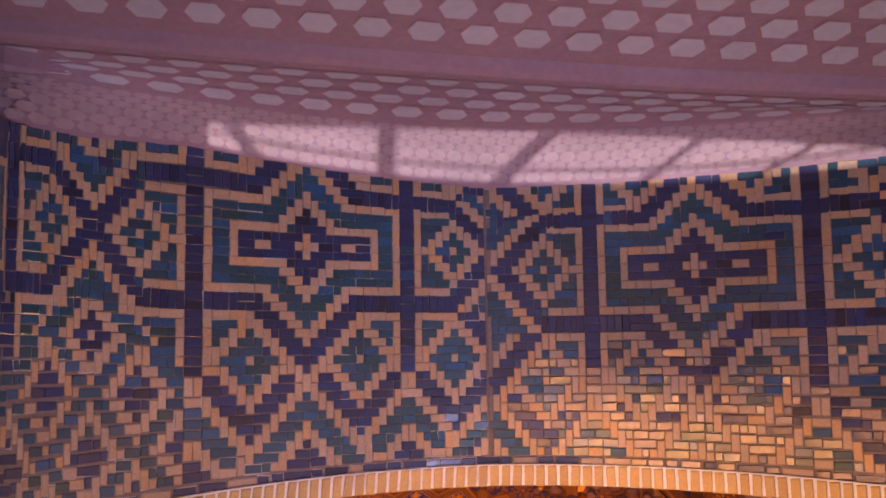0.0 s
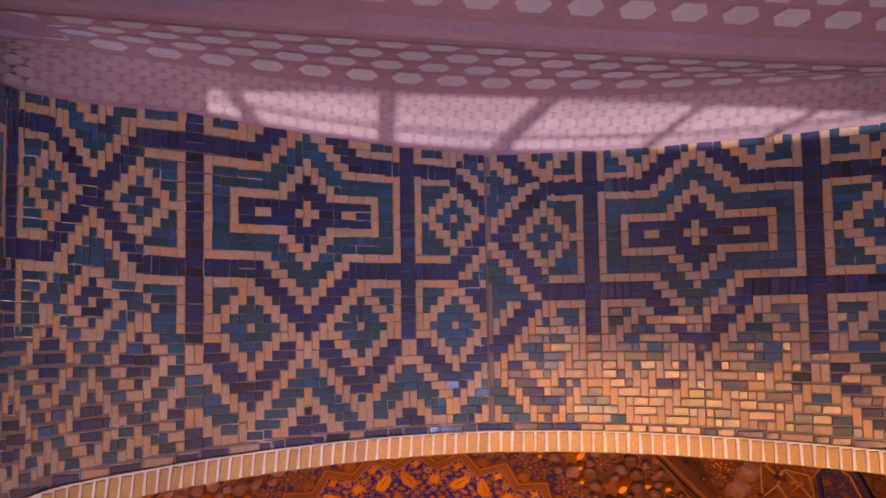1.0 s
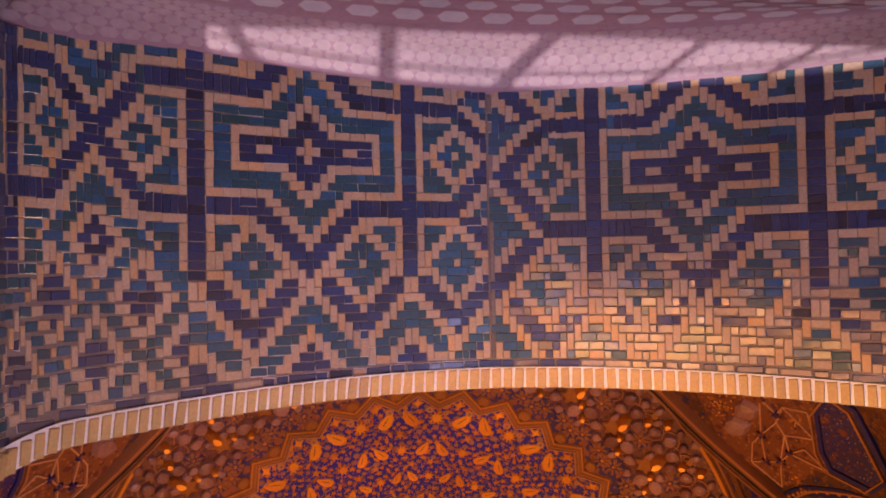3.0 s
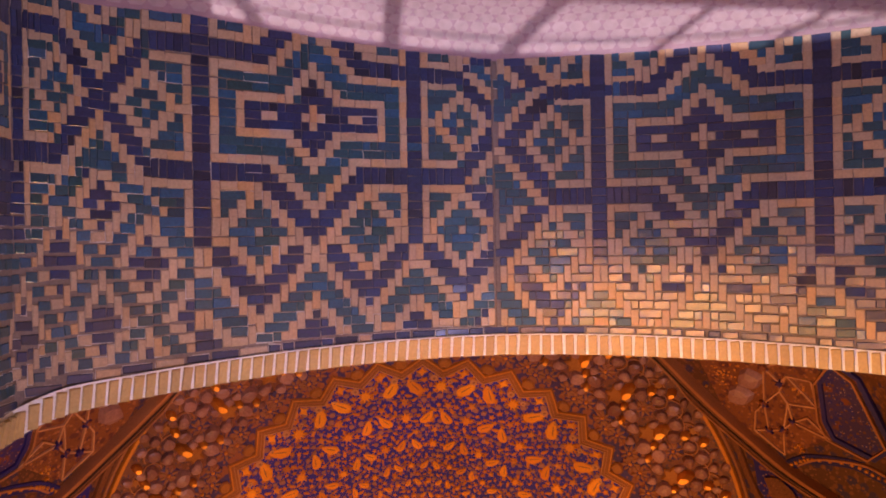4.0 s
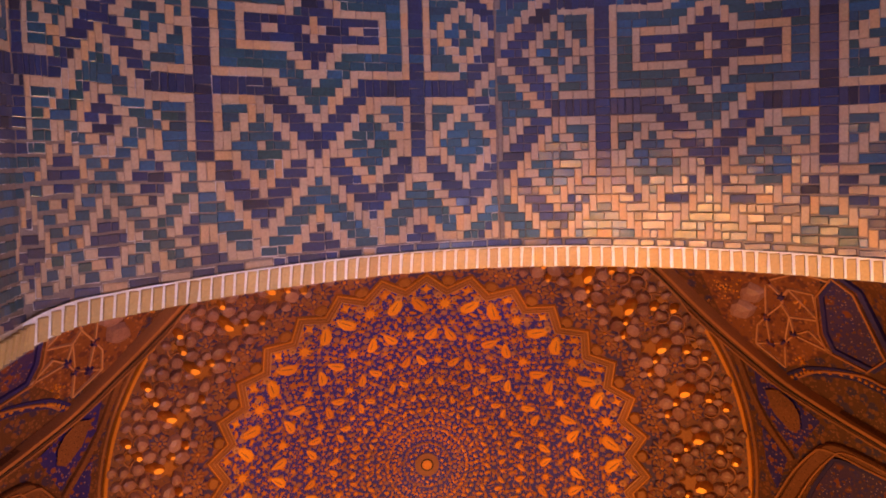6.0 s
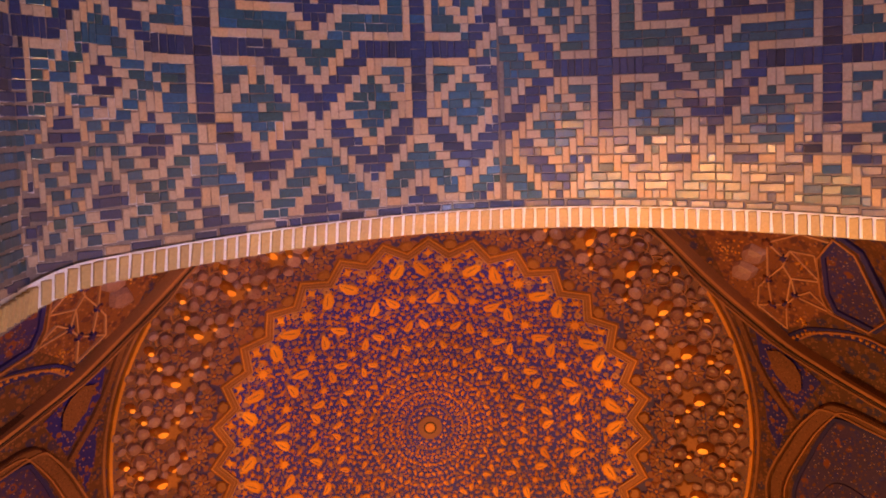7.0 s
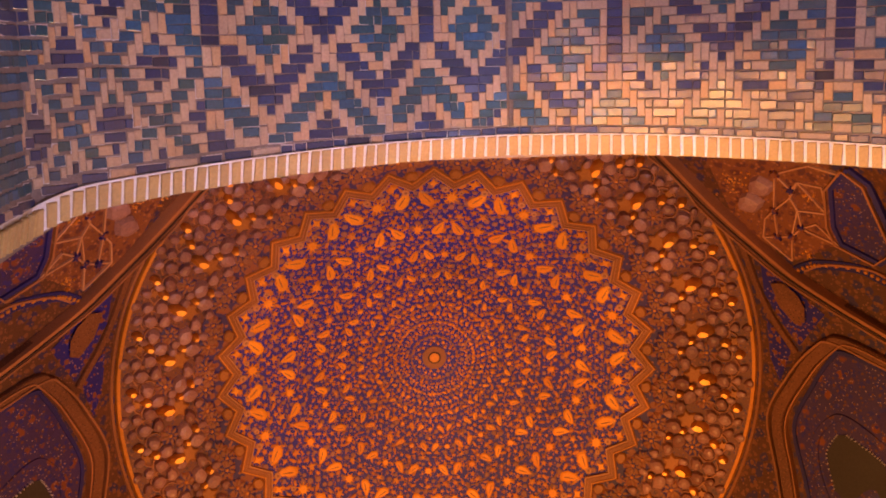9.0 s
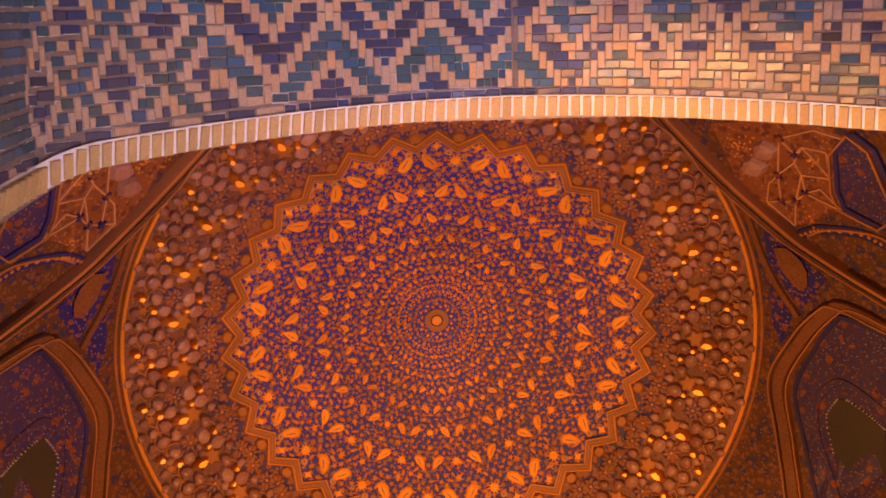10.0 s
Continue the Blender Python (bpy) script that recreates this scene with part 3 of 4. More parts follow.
# ---- stalactite cells, one sector built and copied round ----
def pebble(name, r, mat, h, k=1.0, seed=0):
    """A rounded stucco boss with flattened facets, longer than wide."""
    q = random.Random(seed)
    v, f, n = [], [], 9
    prof = [(1.12, -0.02), (1.0, h * 0.35), (0.84, h * 0.80), (0.36, h * 1.02)]
    if mat == GOLD:
        prof = [(1.1, -0.02), (1.0, h * 0.5), (0.62, h)]
    wob = [q.uniform(0.80, 1.16) for _ in range(n)]
    dx, dy = q.uniform(-0.4, 0.4) * r, q.uniform(-0.4, 0.4) * r
    for j, (s, z) in enumerate(prof):
        for i in range(n):
            a = 2 * math.pi * i / n
            v.append((r * s * wob[i] * math.cos(a) + dx * j / 3, k * r * s * wob[i] * math.sin(a) + dy * j / 3, z + q.uniform(-0.003, 0.003)))
    for j in range(len(prof) - 1):
        f += [(j * n + i, j * n + (i + 1) % n, (j + 1) * n + (i + 1) % n, (j + 1) * n + i) for i in range(n)]
    f.append(tuple((len(prof) - 1) * n + i for i in range(n)))
    return mesh_of(name, v, f, mat, smooth=False)


def arc_rib(name, r, a0, a1, mat, w=0.012, h=0.022):
    """A thin raised rib round a cell."""
    v, f, n = [], [], 14
    for i in range(n):
        a = radians(a0 + (a1 - a0) * i / (n - 1))
        for q, z in ((r - w, 0), (r - w / 2, h), (r + w / 2, h), (r + w, 0)):
            v.append((q * math.sin(a), q * math.cos(a), z))
    for i in range(n - 1):
        f += [(4 * i + j, 4 * i + j + 1, 4 * i + j + 5, 4 * i + j + 4) for j in range(3)]
    return mesh_of(name, v, f, mat)


boss = [pebble("boss", r, KNOB, h, k, i) for i, (r, h, k) in enumerate(((0.088, 0.085, 1.25), (0.082, 0.08, 0.9), (0.072, 0.07, 1.3), (0.064, 0.065, 1.0), (0.054, 0.055, 1.2)))]
star_m = flat("star", star_outline(6, 0.15, 0.60), STARM, 0.03)
star_s = flat("star", star_outline(6, 0.075, 0.55), STARM, 0.03)
wed_b, wed_s, wed_t = pebble("gilt_cone", 0.062, GOLD, 0.13, 1.7, 11), pebble("gilt_cone", 0.05, GOLD, 0.09, 1.2, 12), pebble("gilt_cone", 0.04, GOLD, 0.075, 1.1, 13)
ros = flat("rosette", star_outline(8, 0.135, 0.82), INNER_GROUND, 0.02)
ros_p = flat("rosette_petal", leaf_outline(0.080, 0.034), TERRA, 0.012)
ros_q = flat("rosette_heart", star_outline(6, 0.028, 0.6), GILT, 0.016)
fan = flat("fan", [(-0.05, -0.06), (0.05, -0.06), (0.085, 0.01), (0.06, 0.055), (0, 0.075), (-0.06, 0.055), (-0.085, 0.01)], STARM, 0.03)
rib_a, rib_b, rib_c, rib_d = arc_rib("cell_rib", 0.19, -75, 75, RIB), arc_rib("cell_rib", 0.13, -120, 60, RIB), arc_rib("cell_rib", 0.13, -60, 120, RIB), arc_rib("cell_rib", 0.105, -150, 150, RIB, 0.010, 0.026)
sector = empty("muqarnas_cell", pose(DX, DY, 0))
inv = sector.matrix_world.inverted()
SECTOR = [("star", star_m, 0, 3.19, 0, 0), ("gilt_cone", wed_b, 0.3, 3.33, 0.012, 0), ("boss", boss[0], 2.5, 3.05, 0, 20), ("boss", boss[1], -2.6, 3.07, 0, -30), ("gilt_cone", wed_t, 5.4, 3.05, 0.03, 15),
          ("boss", boss[2], 2.7, 3.40, 0, 60), ("boss", boss[1], -2.4, 3.41, 0, -50), ("boss", boss[0], 5.7, 3.16, 0, 90), ("rosette", ros, 5.6, 3.32, 0, 0), ("boss", boss[2], 0.3, 3.50, 0, 0), ("gilt_cone", wed_s, 3.0, 3.53, 0.02, -10),
          ("boss", boss[1], 5.7, 3.50, 0, 0), ("boss", boss[2], -2.7, 3.57, 0, 30), ("boss", boss[3], 0.0, 3.63, 0, 0), ("gilt_cone", wed_s, 5.5, 3.67, 0.015, 0), ("boss", boss[4], 2.7, 3.70, 0, 0), ("boss", boss[4], -2.8, 3.71, 0, 40),
          ("boss", boss[3], 0.2, 3.76, 0, 0), ("boss", boss[4], 4.4, 3.60, 0, 0), ("boss", boss[4], -1.4, 3.30, 0, 10), ("boss", boss[4], 1.7, 3.27, 0, 70), ("boss", boss[3], 3.9, 3.24, 0, 0), ("gilt_cone", wed_t, 2.9, 3.17, 0.02, 0),
          ("rosette", ros, 2.8, 2.885, 0.005, 0), ("rosette", ros, -2.8, 2.885, 0.005, 0), ("boss", boss[3], 0.0, 2.96, 0, 0), ("boss", boss[4], 5.6, 2.97, 0, 0), ("star", star_s, 2.9, 3.62, 0, 0), ("fan", fan, 5.62, 2.665, 0.008, 0),
          ("cell_rib", rib_a, 0, 3.42, 0, 0), ("cell_rib", rib_b, 2.9, 3.55, 0, 0), ("cell_rib", rib_c, -2.7, 3.55, 0, 0), ("cell_rib", rib_a, 5.6, 3.16, 0, 180),
          ("cell_rib", rib_d, 5.7, 3.50, 0, 0), ("rosette", ros, 5.62, 2.83, 0.005, 20)]
for nm, me, a, r, lift, turn in SECTOR:
    ob = place(nm, me, sector, inv @ dome_pose(a + PHASE, r, 0.014 + lift, turn))
    if nm == "rosette":
        for i in range(8):
            place("rosette_petal", ros_p, ob, pose(0, 0, 0.02, 0, 0, 45 * i) @ pose(0, 0.078, 0))
        place("rosette_heart", ros_q, ob, pose(0, 0, 0.02))
tagged(sector, "cluster of stucco bosses, stars and gilt cones on the dome's edge", "ornament", group="stalactite cells round the dome")
for i in range(1, 32):
    copy_thing(sector, pose(DX, DY, 0, 0, 0, 11.25 * i))

# ---- arches, spandrels and niches of the vault zone, mirrored about the axis ----
def smooth_path(ctrl, n=10):
    out = []
    for i in range(len(ctrl) - 1):
        p0, p1, p2, p3 = ctrl[max(i - 1, 0)], ctrl[i], ctrl[i + 1], ctrl[min(i + 2, len(ctrl) - 1)]
        for k in range(n):
            t = k / n
            out.append(tuple(0.5 * (2 * p1[q] + (p2[q] - p0[q]) * t + (2 * p0[q] - 5 * p1[q] + 4 * p2[q] - p3[q]) * t * t + (3 * p1[q] - p0[q] - 3 * p2[q] + p3[q]) * t ** 3) for q in (0, 1)))
    return out + [ctrl[-1]]


def panel(name, ctrl, mat, parent, lift, label=""):
    """A painted field inside an outline of (az, r) pairs."""
    ca, cr = sum(a for a, r in ctrl) / len(ctrl), sum(r for a, r in ctrl) / len(ctrl)
    v, f, n = [], [], len(ctrl)
    for k in (1.0, 0.66, 0.33):
        v += [on_dome(ca + (a - ca) * k, cr + (r - cr) * k, lift) for a, r in ctrl]
    v.append(on_dome(ca, cr, lift))
    for j in (0, 1):
        f += [(j * n + i, j * n + (i + 1) % n, (j + 1) * n + (i + 1) % n, (j + 1) * n + i) for i in range(n)]
    f += [(2 * n + i, 2 * n + (i + 1) % n, 3 * n) for i in range(n)]
    ob = under(new(name, mesh_of(name, v, f, mat)), parent)
    return tagged(ob, label) if label else ob


SQUINCH = [(-82, 4.9), (-72, 4.30), (-64, 4.06), (-57.9, 3.97), (-52.2, 3.90), (-47.6, 3.87), (-39.9, 3.88), (-32.1, 3.98), (-23.7, 4.21), (-18.2, 4.51), (-14.2, 4.83), (-12.5, 5.0)]
NICHE = [(26, 4.62), (20, 4.42), (12.6, 4.21), (3.7, 4.05), (-5.4, 4.21), (-10.7, 4.41), (-11.7, 4.53), (-9.8, 4.81), (-8.6, 5.0)]
NICHE_IN = [(25, 4.78), (19.1, 4.59), (11.9, 4.35), (4.2, 4.18), (-4.0, 4.30), (-8.9, 4.44), (-10.0, 4.52), (-8.6, 4.80), (-7.4, 5.0)]
WINDOW_ARCH = [(18, 4.76), (14.8, 4.61), (10.0, 4.43), (5.3, 4.36), (1.5, 4.44), (0.4, 4.56), (2.5, 4.85), (3.6, 5.02)]
WINDOW = [(11.4, 4.58), (6.7, 4.46), (3.2, 4.51), (2.7, 4.58), (3.8, 4.76), (4.8, 4.88), (12.3, 5.03), (14.5, 4.89)]
OCTAGON = [(-37.8, 5.02), (-35.6, 4.83), (-30.1, 4.71), (-27.3, 4.71), (-24.0, 4.93), (-25.5, 5.08), (-35.0, 5.09)]
CHAIN = [(-23.2, 4.29), (-24.0, 4.41), (-24.1, 4.52), (-23.3, 4.76), (-21.8, 4.89), (-20.6, 5.0)]
SPANDREL = [(-24.8, 4.03), (-20.0, 4.23), (-15.8, 4.42), (-9.9, 4.19), (-13.4, 4.08), (-18.8, 3.98)]
MEDALLION = [(-21.2, 4.07), (-21.2, 4.18), (-19.1, 4.26), (-17.0, 4.29), (-14.4, 4.27), (-13.9, 4.19), (-16.9, 4.09)]
UPRIGHT = [(-29.0, 3.95), (-20.7, 3.94), (-14.3, 4.01), (-8.6, 4.16)]
GUSSET = [(-14.1, 3.95), (-11.2, 4.04), (-8.5, 4.12), (-2.6, 4.03), (-6.6, 3.95)]
NODES = {"a": (-39.9, 4.53), "b": (-37.7, 4.64), "c": (-36.8, 4.56), "d": (-34.1, 4.35), "e": (-35.6, 4.52), "f": (-33.4, 4.52), "g": (-30.4, 4.48), "h": (-32.1, 4.71), "i": (-29.8, 4.16), "j": (-29.5, 4.27), "k": (-29.3, 4.38), "l": (-36.1, 4.78), "m": (-37.2, 4.95), "n": (-30.8, 4.60), "o": (-27.0, 4.69), "p": (-25.1, 4.30), "q": (-33.0, 4.25), "r": (-39.7, 4.79)}
NET_FIELD = [(-45.8, 4.14), (-43.1, 4.51), (-39.0, 4.92), (-33.2, 4.76), (-27.3, 4.70), (-25.0, 4.33), (-29.1, 4.11), (-35.2, 4.01)]
NET = "ac cb ce ed ef bl fg gn fh dq dj ji jk kg kp qi ar rm lh no go ad eb kf pi bh"
gold_chip = pebble("gilt_chip", 0.014, GOLD, 0.022, 1.2, 21)
rosette_big = pebble("large_boss", 0.14, KNOB, 0.09, 1.15, 7)
bead = pebble("window_bead", 0.009, LEAD, 0.01, 1.0, 3)
net_star = flat("net_star", star_outline(6, 0.06, 0.5), INNER_GROUND, 0.03)
for flip_x in (False, True):
    for flip_y in (False, True):
        def fix(p, sx=flip_x, sy=flip_y):
            q = [(180 - a if sx else a, r) for a, r in p]
            q = [(-a if sy else a, r) for a, r in q]
            return q if sx == sy else q[::-1]

        squ = smooth_path(SQUINCH)
        if flip_y:
            squ = [(-28 - (abs(a) - 8.5) * 0.735, r) for a, r in squ]
        squ = fix(squ)
        band("squinch_rib", squ, 0.15, 0.10, RELIEF, vault, "ochre arch rib with a beaded edge")
        band("squinch_fillet", [(a, r + 0.055) for a, r in squ], 0.05, 0.13, RIB, vault)
        band("squinch_fillet", [(a, r - 0.01) for a, r in squ], 0.018, 0.115, DARK, vault)
        band("squinch_fillet", [(a, r - 0.06) for a, r in squ], 0.03, 0.115, TERRA, vault)
        if flip_y:
            continue
        panel("net_field", fix(NET_FIELD), NET_GROUND, vault, 0.012, "pale ochre stucco net with stars and gilt chips")
        for pair in NET.split():
            band("net_rib", fix([NODES[pair[0]], NODES[pair[1]]]), 0.020, 0.04, NET_RIB, vault)
        for key in "acdgjk":
            place("net_star", net_star, vault, dome_pose(*fix([NODES[key]])[0], 0.03))
        place("large_boss", rosette_big, vault, dome_pose(*fix([(-38.5, 4.38)])[0], 0.0))
        place("large_boss", rosette_big, vault, dome_pose(*fix([(-36.2, 4.22)])[0], 0.0))
        for i in range(40):
            place("gilt_chip", gold_chip, vault, dome_pose(*fix([(-40.6 + rnd.gauss(0, 1.2), 4.19 + rnd.gauss(0, 0.07))])[0], 0.0, rnd.uniform(0, 360)))
        for i in range(9):
            place("gilt_chip", gold_chip, vault, dome_pose(*fix([(-35.2 + rnd.gauss(0, 0.5), 4.65 + rnd.gauss(0, 0.03))])[0], 0.01, rnd.uniform(0, 360)))
            place("gilt_chip", gold_chip, vault, dome_pose(*fix([(-26.0 + rnd.gauss(0, 0.5), 4.44 + rnd.gauss(0, 0.02))])[0], 0.01, rnd.uniform(0, 360)))
        panel("octagon_field", fix(OCTAGON), NICHE_GROUND, vault, 0.012, "dark blue panel with large flowers")
        band("octagon_border", fix(OCTAGON + OCTAGON[:1]), 0.05, 0.04, BLUE, vault)
        band("octagon_fillet", fix([(a, r - 0.045) for a, r in OCTAGON + OCTAGON[:1]]), 0.025, 0.05, RIB, vault)
        ch = fix(smooth_path(CHAIN))
        band("chain_band", ch, 0.12, 0.02, BLUE, vault, "blue band with a chain of ovals")
        band("chain_fillet", [(a, r + 0.07) for a, r in ch], 0.03, 0.035, RIB, vault)
        for q in ch[::3]:
            place("chain_link", ros_q, vault, dome_pose(*q, 0.02))
        panel("spandrel", fix(SPANDREL), BLUE_FLOWERED, vault, 0.010, "blue spandrel round an ochre medallion")
        panel("medallion", fix(MEDALLION), RELIEF, vault, 0.05, "ochre medallion")
        band("upright", fix(smooth_path(UPRIGHT)), 0.075, 0.04, RELIEF, vault)
        panel("gusset", fix(GUSSET), BLUE_FLOWERED, vault, 0.012)
        nic = fix(smooth_path(NICHE))
        band("niche_rib", nic, 0.15, 0.07, RELIEF, vault, "ochre niche border with relief")
        band("niche_fillet", [(a, r + 0.075) for a, r in nic], 0.02, 0.09, RIB, vault)
        band("niche_fillet", [(a, r - 0.075) for a, r in nic], 0.03, 0.085, TERRA, vault)
        band("niche_inner_fillet", fix(smooth_path(NICHE_IN)), 0.05, 0.03, BLUE, vault)
        panel("niche_field", fix(NICHE_IN + [(8, 5.08)]), NICHE_GROUND, vault, 0.012, "niche field painted with small flowers")
        band("window_border", fix(smooth_path(WINDOW_ARCH)), 0.09, 0.03, NICHE_GROUND, vault)
        panel("niche_window", fix(WINDOW), GLASS, vault, 0.022, "dark latticed window")
        for e0, e1 in ((3, 5), (0, 2)):
            seg = smooth_path(WINDOW[e0:e1 + 1], 7)
            for q in seg[:: 1]:
                place("window_bead", bead, vault, dome_pose(*fix([q])[0], 0.03))

# ---- the rose plaster vault on the near side ----
# depth along the arch and fall below its crest, with a moulded ledge half way down
PROFILE = [(-1.13, -0.02), (-1.16, 0.0), (-1.25, 0.04), (-1.35, 0.12), (-1.43, 0.27), (-1.472, 0.55), (-1.482, 0.88), (-1.487, 1.10), (-1.475, 1.13), (-1.468, 1.17), (-1.475, 1.22), (-1.50, 1.25),
           (-1.56, 1.27), (-1.62, 1.495), (-1.69, 1.70), (-1.83, 2.31), (-2.6, 2.55), (-4.2, 2.6), (-6.6, 2.6)]


def vault_point(x, s, lift=0.0):
    """s runs along the profile, in points; the arch's curve fades out on the way down."""
    i = min(int(s), len(PROFILE) - 2)
    t = s - i
    v, d = (PROFILE[i][q] * (1 - t) + PROFILE[i + 1][q] * t for q in (0, 1))
    k = max(0.12, 1 - max(0.0, d) / 1.1) if d < 1.3 else 0.12
    v += 0.04 * (x + 0.4) * min(1, max(0, d))
    v += (0.08 - (0.07 if x < 0 else 0.02) * min(abs(x), 2.7) + 0.08 * ease((-1.6 - x) / 0.8)) * max(0.0, 1 - max(0.0, d) / 0.3)
    a, b = PROFILE[i], PROFILE[i + 1]
    nv, nd = b[1] - a[1], a[0] - b[0]
    h = math.hypot(nv, nd)
    return CREST + SIDE * x + AXIS * (v + lift * nv / h) - N_UP * (d + k * drop(min(abs(x), 2.5)) + lift * nd / h)


vv, vf, vi = [], [], []
xs = [-4.2 + 0.15 * i for i in range(57)]
ss = [i / 2 for i in range(2 * len(PROFILE) - 1)]
for x in xs:
    vv += [vault_point(x, s) for s in ss]
m = len(ss)
for i in range(len(xs) - 1):
    for j in range(m - 1):
        vf.append((i * m + j, i * m + j + 1, (i + 1) * m + j + 1, (i + 1) * m + j))
        vi.append(0)
n0 = len(vv)
vv += [p - AXIS * 0.3 for p in vv]
vf += [tuple(q + n0 for q in f[::-1]) for f in vf]
vi += [0] * len(vi)


def arc_s(d_lo, d_hi, length):
    """Profile places every length metres between two points of the profile."""
    out, s, acc = [], d_lo, 0.0
    while s < d_hi:
        q = (vault_point(0, s + 0.01) - vault_point(0, s)).length
        acc += q
        s += 0.01
        if acc >= length:
            out.append(s)
            acc = 0.0
    return out


def hex_net(s_lo, s_hi, wide, tall, inset, outline=True):
    """Rows of sunk pale hexagons with a mauve outline, staggered."""
    rows = arc_s(s_lo, s_hi, tall / 8)
    for k in range(len(rows) // 8):
        for i in range(-40, 41):
            x0 = (i + 0.5 * (k % 2)) * wide
            if abs(x0) > 3.9:
                continue
            mid = rows[min(k * 8 + 6, len(rows) - 1)]

            def at(u, w, lift):
                j = min(max(k * 8 + 6 + w * 8, 0), len(rows) - 1.001)
                s = rows[int(j)] * (1 - j % 1) + rows[int(j) + 1] * (j % 1)
                return vault_point(x0 + u * wide, s, lift)

            for size, lift, mt in ((0.42, 0.003, 1), (0.36, 0.007, 2)) if outline else ((0.465, 0.004, 3),):
                o = len(vv)
                hexa = [(-size, 0), (-size * 0.58, -size * 1.15), (size * 0.58, -size * 1.15), (size, 0), (size * 0.58, size * 1.15), (-size * 0.58, size * 1.15)]
                vv.extend(at(u, w * inset, lift) for u, w in hexa)
                vf.append(tuple(range(o, o + 6)))
                vi.append(mt)


hex_net(4.0, 7.0, 0.262, 0.19, 0.94)
hex_net(12.1, 14.95, 0.262, 0.19, 0.94)
hex_net(1.2, 4.0, 0.10, 0.06, 0.95, False)
tagged(new("ceiling_vault", mesh_of("ceiling_vault", vv, vf, [PINK, PINK_EDGE, PALE, BLUSH], vi)), "rose plaster vault painted with a net of pale hexagons", "ceiling", kind="structure")

# ---- plain unseen walls, floor and roof, added to close the place against the sky ----
def wall(name, lo, hi, mat, label, cat="wall"):
    return tagged(new(name, box(name, lo, hi, mat)), label, cat, kind="structure")


wall("floor", (-9, -9, -0.2), (11, 15, 0.0), STONE, "worn grey stone floor of hall and entrance", "floor")
wall("wall_west", (-6.0, 1.98, 0.0), (-5.6, 13.0, 16.0), WALLM, "ochre plaster wall of the hall")
wall("wall_east", (7.6, 1.98, 0.0), (8.0, 13.0, 16.0), WALLM, "ochre plaster wall of the hall")
wall("wall_north", (-6.0, 13.0, 0.0), (8.0, 13.4, 16.0), WALLM, "ochre plaster wall of the hall")
wall("wall_hall_left", (-6.0, 1.66, 0.0), (-2.45, 1.98, 16.0), WALLM, "plaster wall beside the arch")
wall("wall_hall_right", (4.45, 1.66, 0.0), (8.0, 1.98, 16.0), WALLM, "plaster wall beside the arch")
wall("wall_hall_over", (-2.45, 1.66, 8.9), (4.45, 1.84, 16.0), WALLM, "plaster wall over the arch")
wall("roof", (-6.4, -6.4, 16.0), (8.4, 13.4, 16.3), WALLM, "flat unseen lid over hall and entrance, added to keep out the sky", "roof")
wall("wall_entrance_left", (-3.6, -6.0, 0.0), (-3.2, 1.66, 16.0), WALLM, "plaster wall of the entrance")
wall("wall_entrance_right", (5.0, -6.0, 0.0), (5.4, 1.66, 16.0), WALLM, "plaster wall of the entrance")
wall("wall_entrance_back", (-3.2, -6.4, 3.4), (5.0, -6.0, 16.0), WALLM, "plaster wall over the open entrance")

# ---- unseen plate on a tall stand, added to cut the hall spot's beam ----
shade_stand = empty("stand_spotlight", pose(SPOT_AT.x, SPOT_AT.y, 0))
tagged(shade_stand, "black shade plate on a tall stand, added unseen to cut the spot's beam", "lamp")
near0, near1 = SPOT_AT + (Vector((1.0, 1.12, 7.95)) - SPOT_AT) * 0.08, SPOT_AT + (Vector((3.3, 1.07, 7.05)) - SPOT_AT) * 0.08
span, base = near1 - near0, Vector((SPOT_AT.x, SPOT_AT.y, 0))
quad = [near0 - span * 1.5, near1 + span * 1.5]
quad = [q - base for q in quad + [q + Vector((0, -0.35, 0)) for q in quad[::-1]]]
place("shade", mesh_of("shade", quad + [q + Vector((0, 0, 0.006)) for q in quad], [(0, 1, 2, 3), (7, 6, 5, 4), (0, 4, 5, 1), (1, 5, 6, 2), (2, 6, 7, 3), (3, 7, 4, 0)], DARK), shade_stand, Matrix())
place("pole", box("pole", (-0.32, -0.02, 0.0), (-0.28, 0.02, 5.7), DARK), shade_stand, Matrix())
place("bracket", box("bracket", (-0.32, -0.02, 5.66), (-0.06, 0.02, 5.7), DARK), shade_stand, Matrix())
place("foot", box("foot", (-0.5, -0.2, 0.0), (-0.1, 0.2, 0.03), DARK), shade_stand, Matrix())

# ---- unseen plate with a barred slot on four legs, added to shape the panes ----
slot_mask = empty("floor_uplight", pose(SLOT.x, SLOT.y, 0))
tagged(slot_mask, "black metal plate with a barred slot on short legs, added unseen to shape light", "lamp")
PLATE_Z = 0.6 + SLOT.z
arc = [(x / 100, 0.351 - 0.65 * (x / 100 - 1.03) ** 2) for x in range(86, 121, 2)]


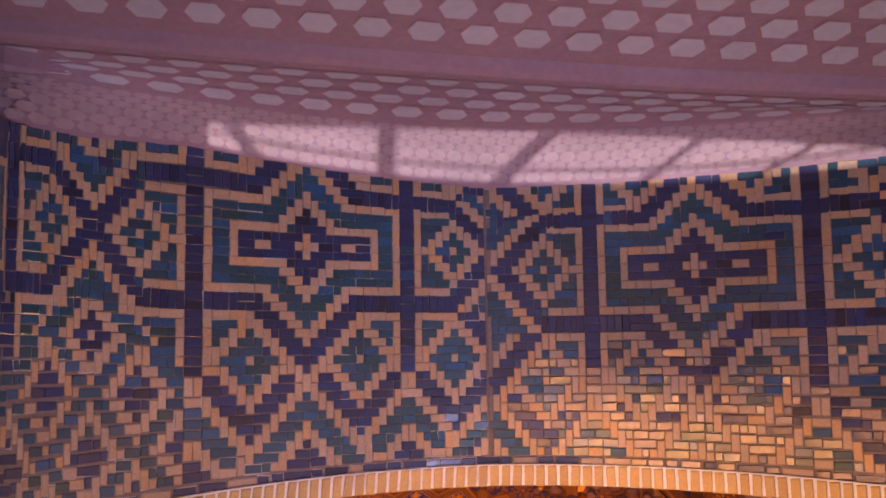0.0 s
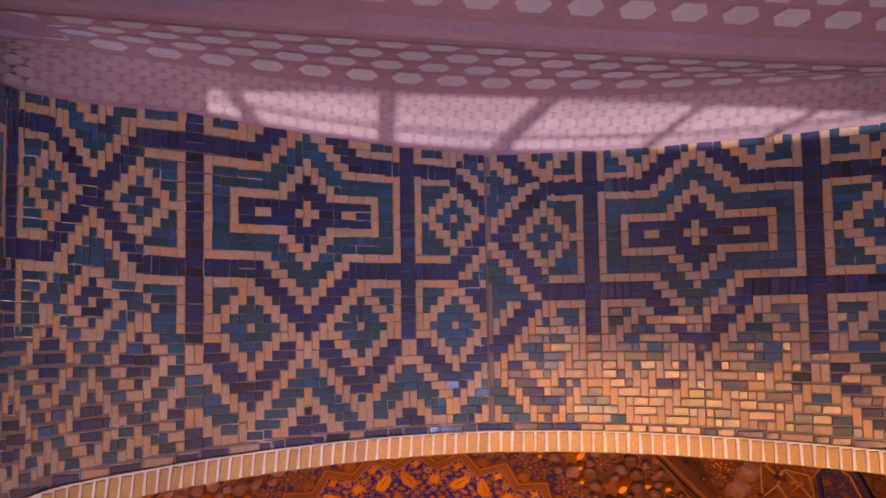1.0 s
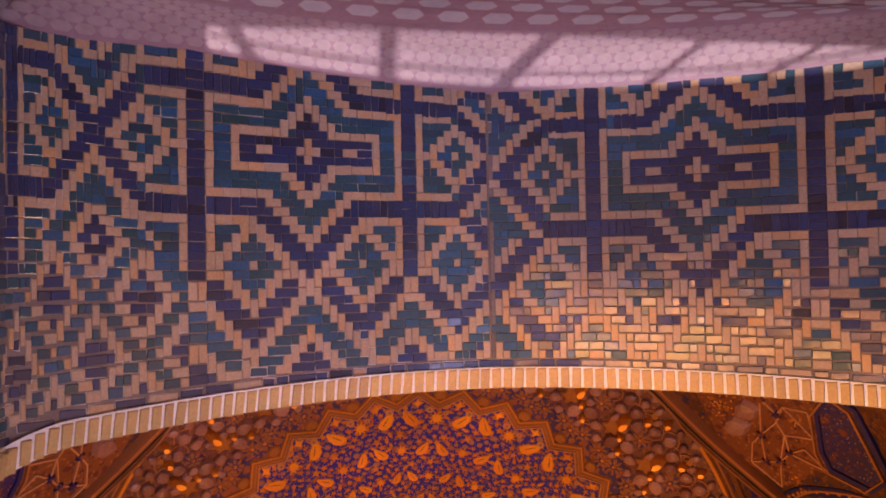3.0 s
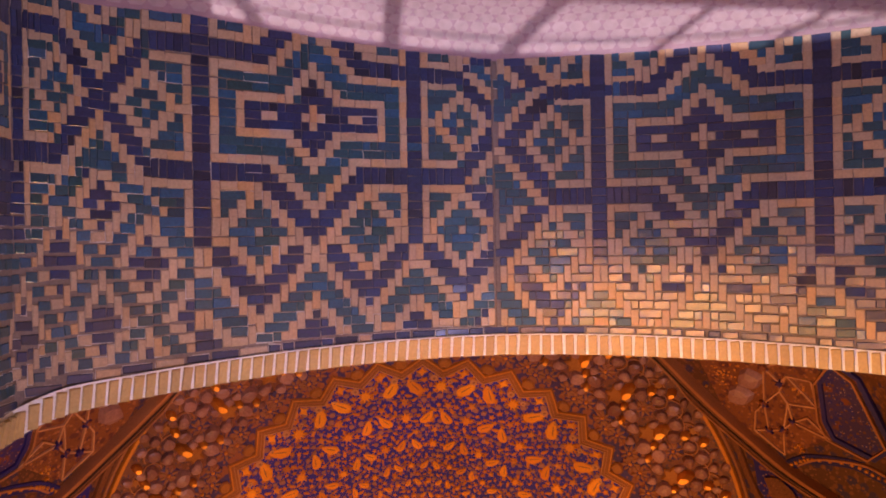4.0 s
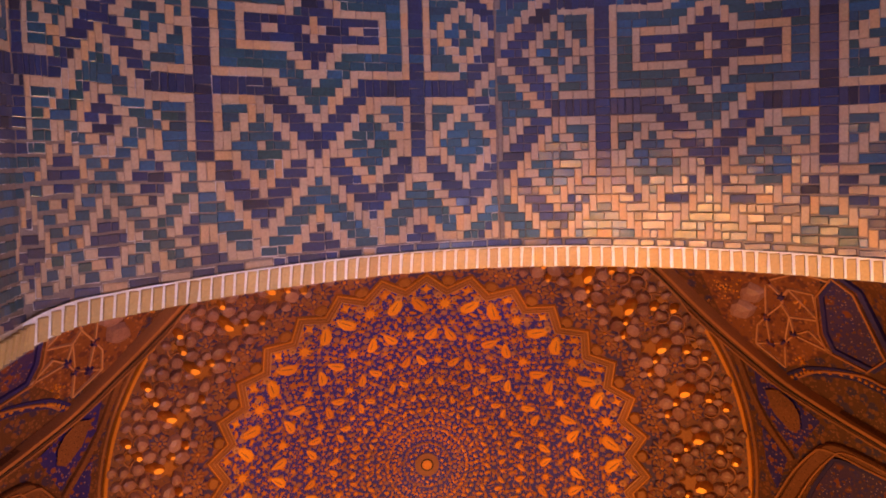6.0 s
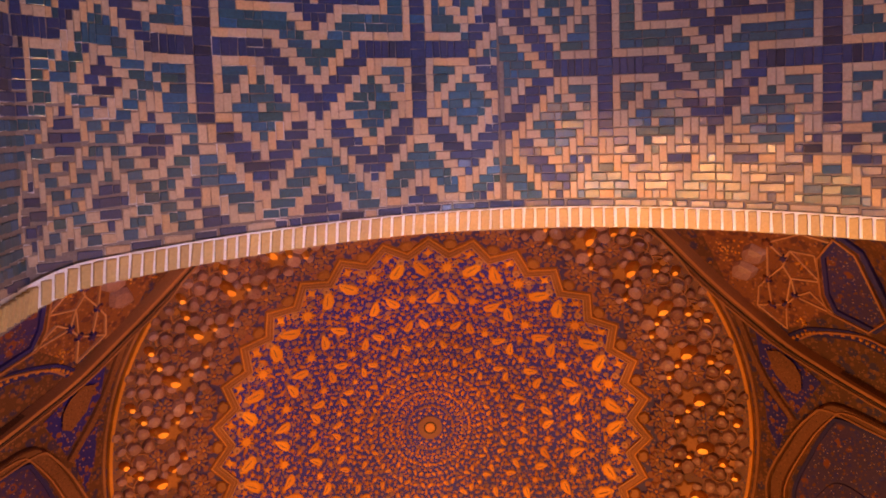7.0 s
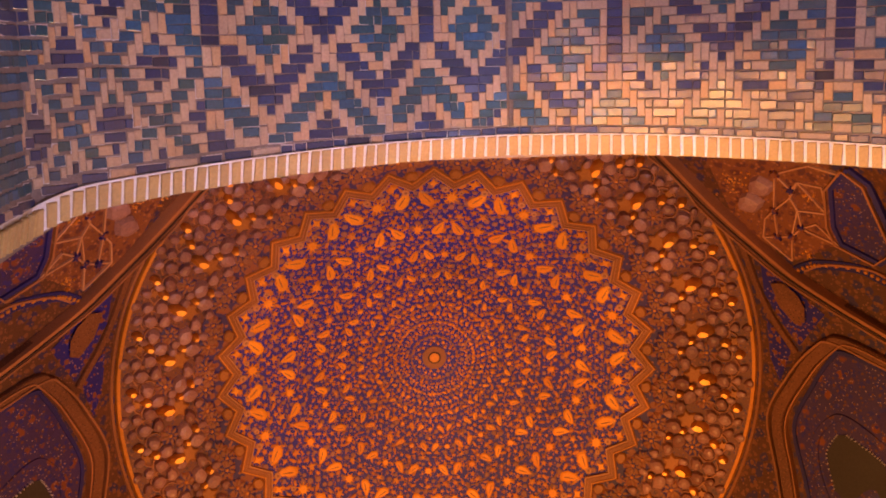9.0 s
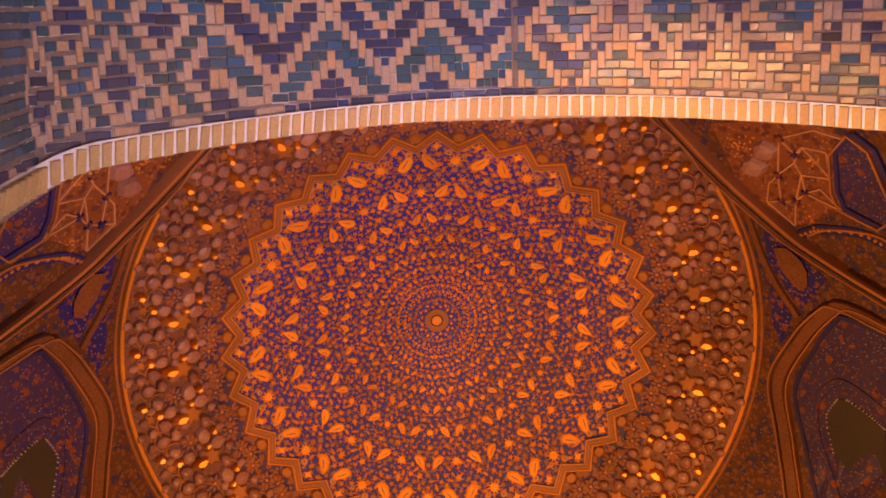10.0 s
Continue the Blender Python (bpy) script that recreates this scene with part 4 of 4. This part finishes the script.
def plate_mesh(name, lower, upper):
    v, f = [], []
    for (x0, y0), (x1, y1) in zip(lower, upper):
        for z in (PLATE_Z, PLATE_Z + 0.004):
            v += [(x0 - SLOT.x, y0 - SLOT.y, z), (x1 - SLOT.x, y1 - SLOT.y, z)]
    for i in range(len(lower) - 1):
        o = 4 * i
        f += [(o, o + 4, o + 5, o + 1), (o + 2, o + 3, o + 7, o + 6), (o, o + 2, o + 6, o + 4), (o + 1, o + 5, o + 7, o + 3)]
    return mesh_of(name, v, f, DARK)


place("rear_plate", plate_mesh("rear_plate", [(x, 0.05) for x, y in arc], [(x, 0.3255 + 0.02 * (x - 1.0)) for x, y in arc]), slot_mask, Matrix())
place("front_plate", plate_mesh("front_plate", arc, [(x, 0.8) for x, y in arc]), slot_mask, Matrix())
place("side_plate", plate_mesh("side_plate", [(0.6, 0.05), (0.8605, 0.05)], [(0.6, 0.8), (0.8605, 0.8)]), slot_mask, Matrix())
place("side_plate", plate_mesh("side_plate", [(1.2, 0.05), (1.45, 0.05)], [(1.2, 0.8), (1.45, 0.8)]), slot_mask, Matrix())
for x0, y0, x1, y1, w in ((0.871, 0.322, 0.886, 0.342, 0.007), (0.946, 0.32, 0.947, 0.352, 0.0085), (1.028, 0.322, 0.997, 0.356, 0.0095), (1.10, 0.325, 1.070, 0.35, 0.005), (1.153, 0.327, 1.122, 0.346, 0.0045)):
    place("bar", plate_mesh("bar", [(x0 - w / 2, y0), (x0 + w / 2, y0)], [(x1 - w / 2, y1), (x1 + w / 2, y1)]), slot_mask, pose(0, 0, 0.006))
place("cross_bar", plate_mesh("cross_bar", [(x, y - 0.0085) for x, y in arc], [(x, y - 0.0072) for x, y in arc]), slot_mask, pose(0, 0, 0.012))
for sx, sy in ((-0.39, -0.33), (0.44, -0.33), (-0.39, 0.38), (0.44, 0.38)):
    place("leg", box("leg", (sx - 0.012, sy - 0.012, 0.0), (sx + 0.012, sy + 0.012, PLATE_Z), DARK), slot_mask, Matrix())

# ---- the single bricks and tiles nearest the crest ----
for kind, a, b, m in pieces:
    key = (kind, a, b)
    if key not in shared:
        shared[key] = mesh_of("glazed_tile" if kind != "T" else "brick", *brick_shape(a * 0.004, b * 0.004, 0.008), MAT[kind])
    place("glazed_tile" if kind != "T" else "brick", shared[key], arch, m)
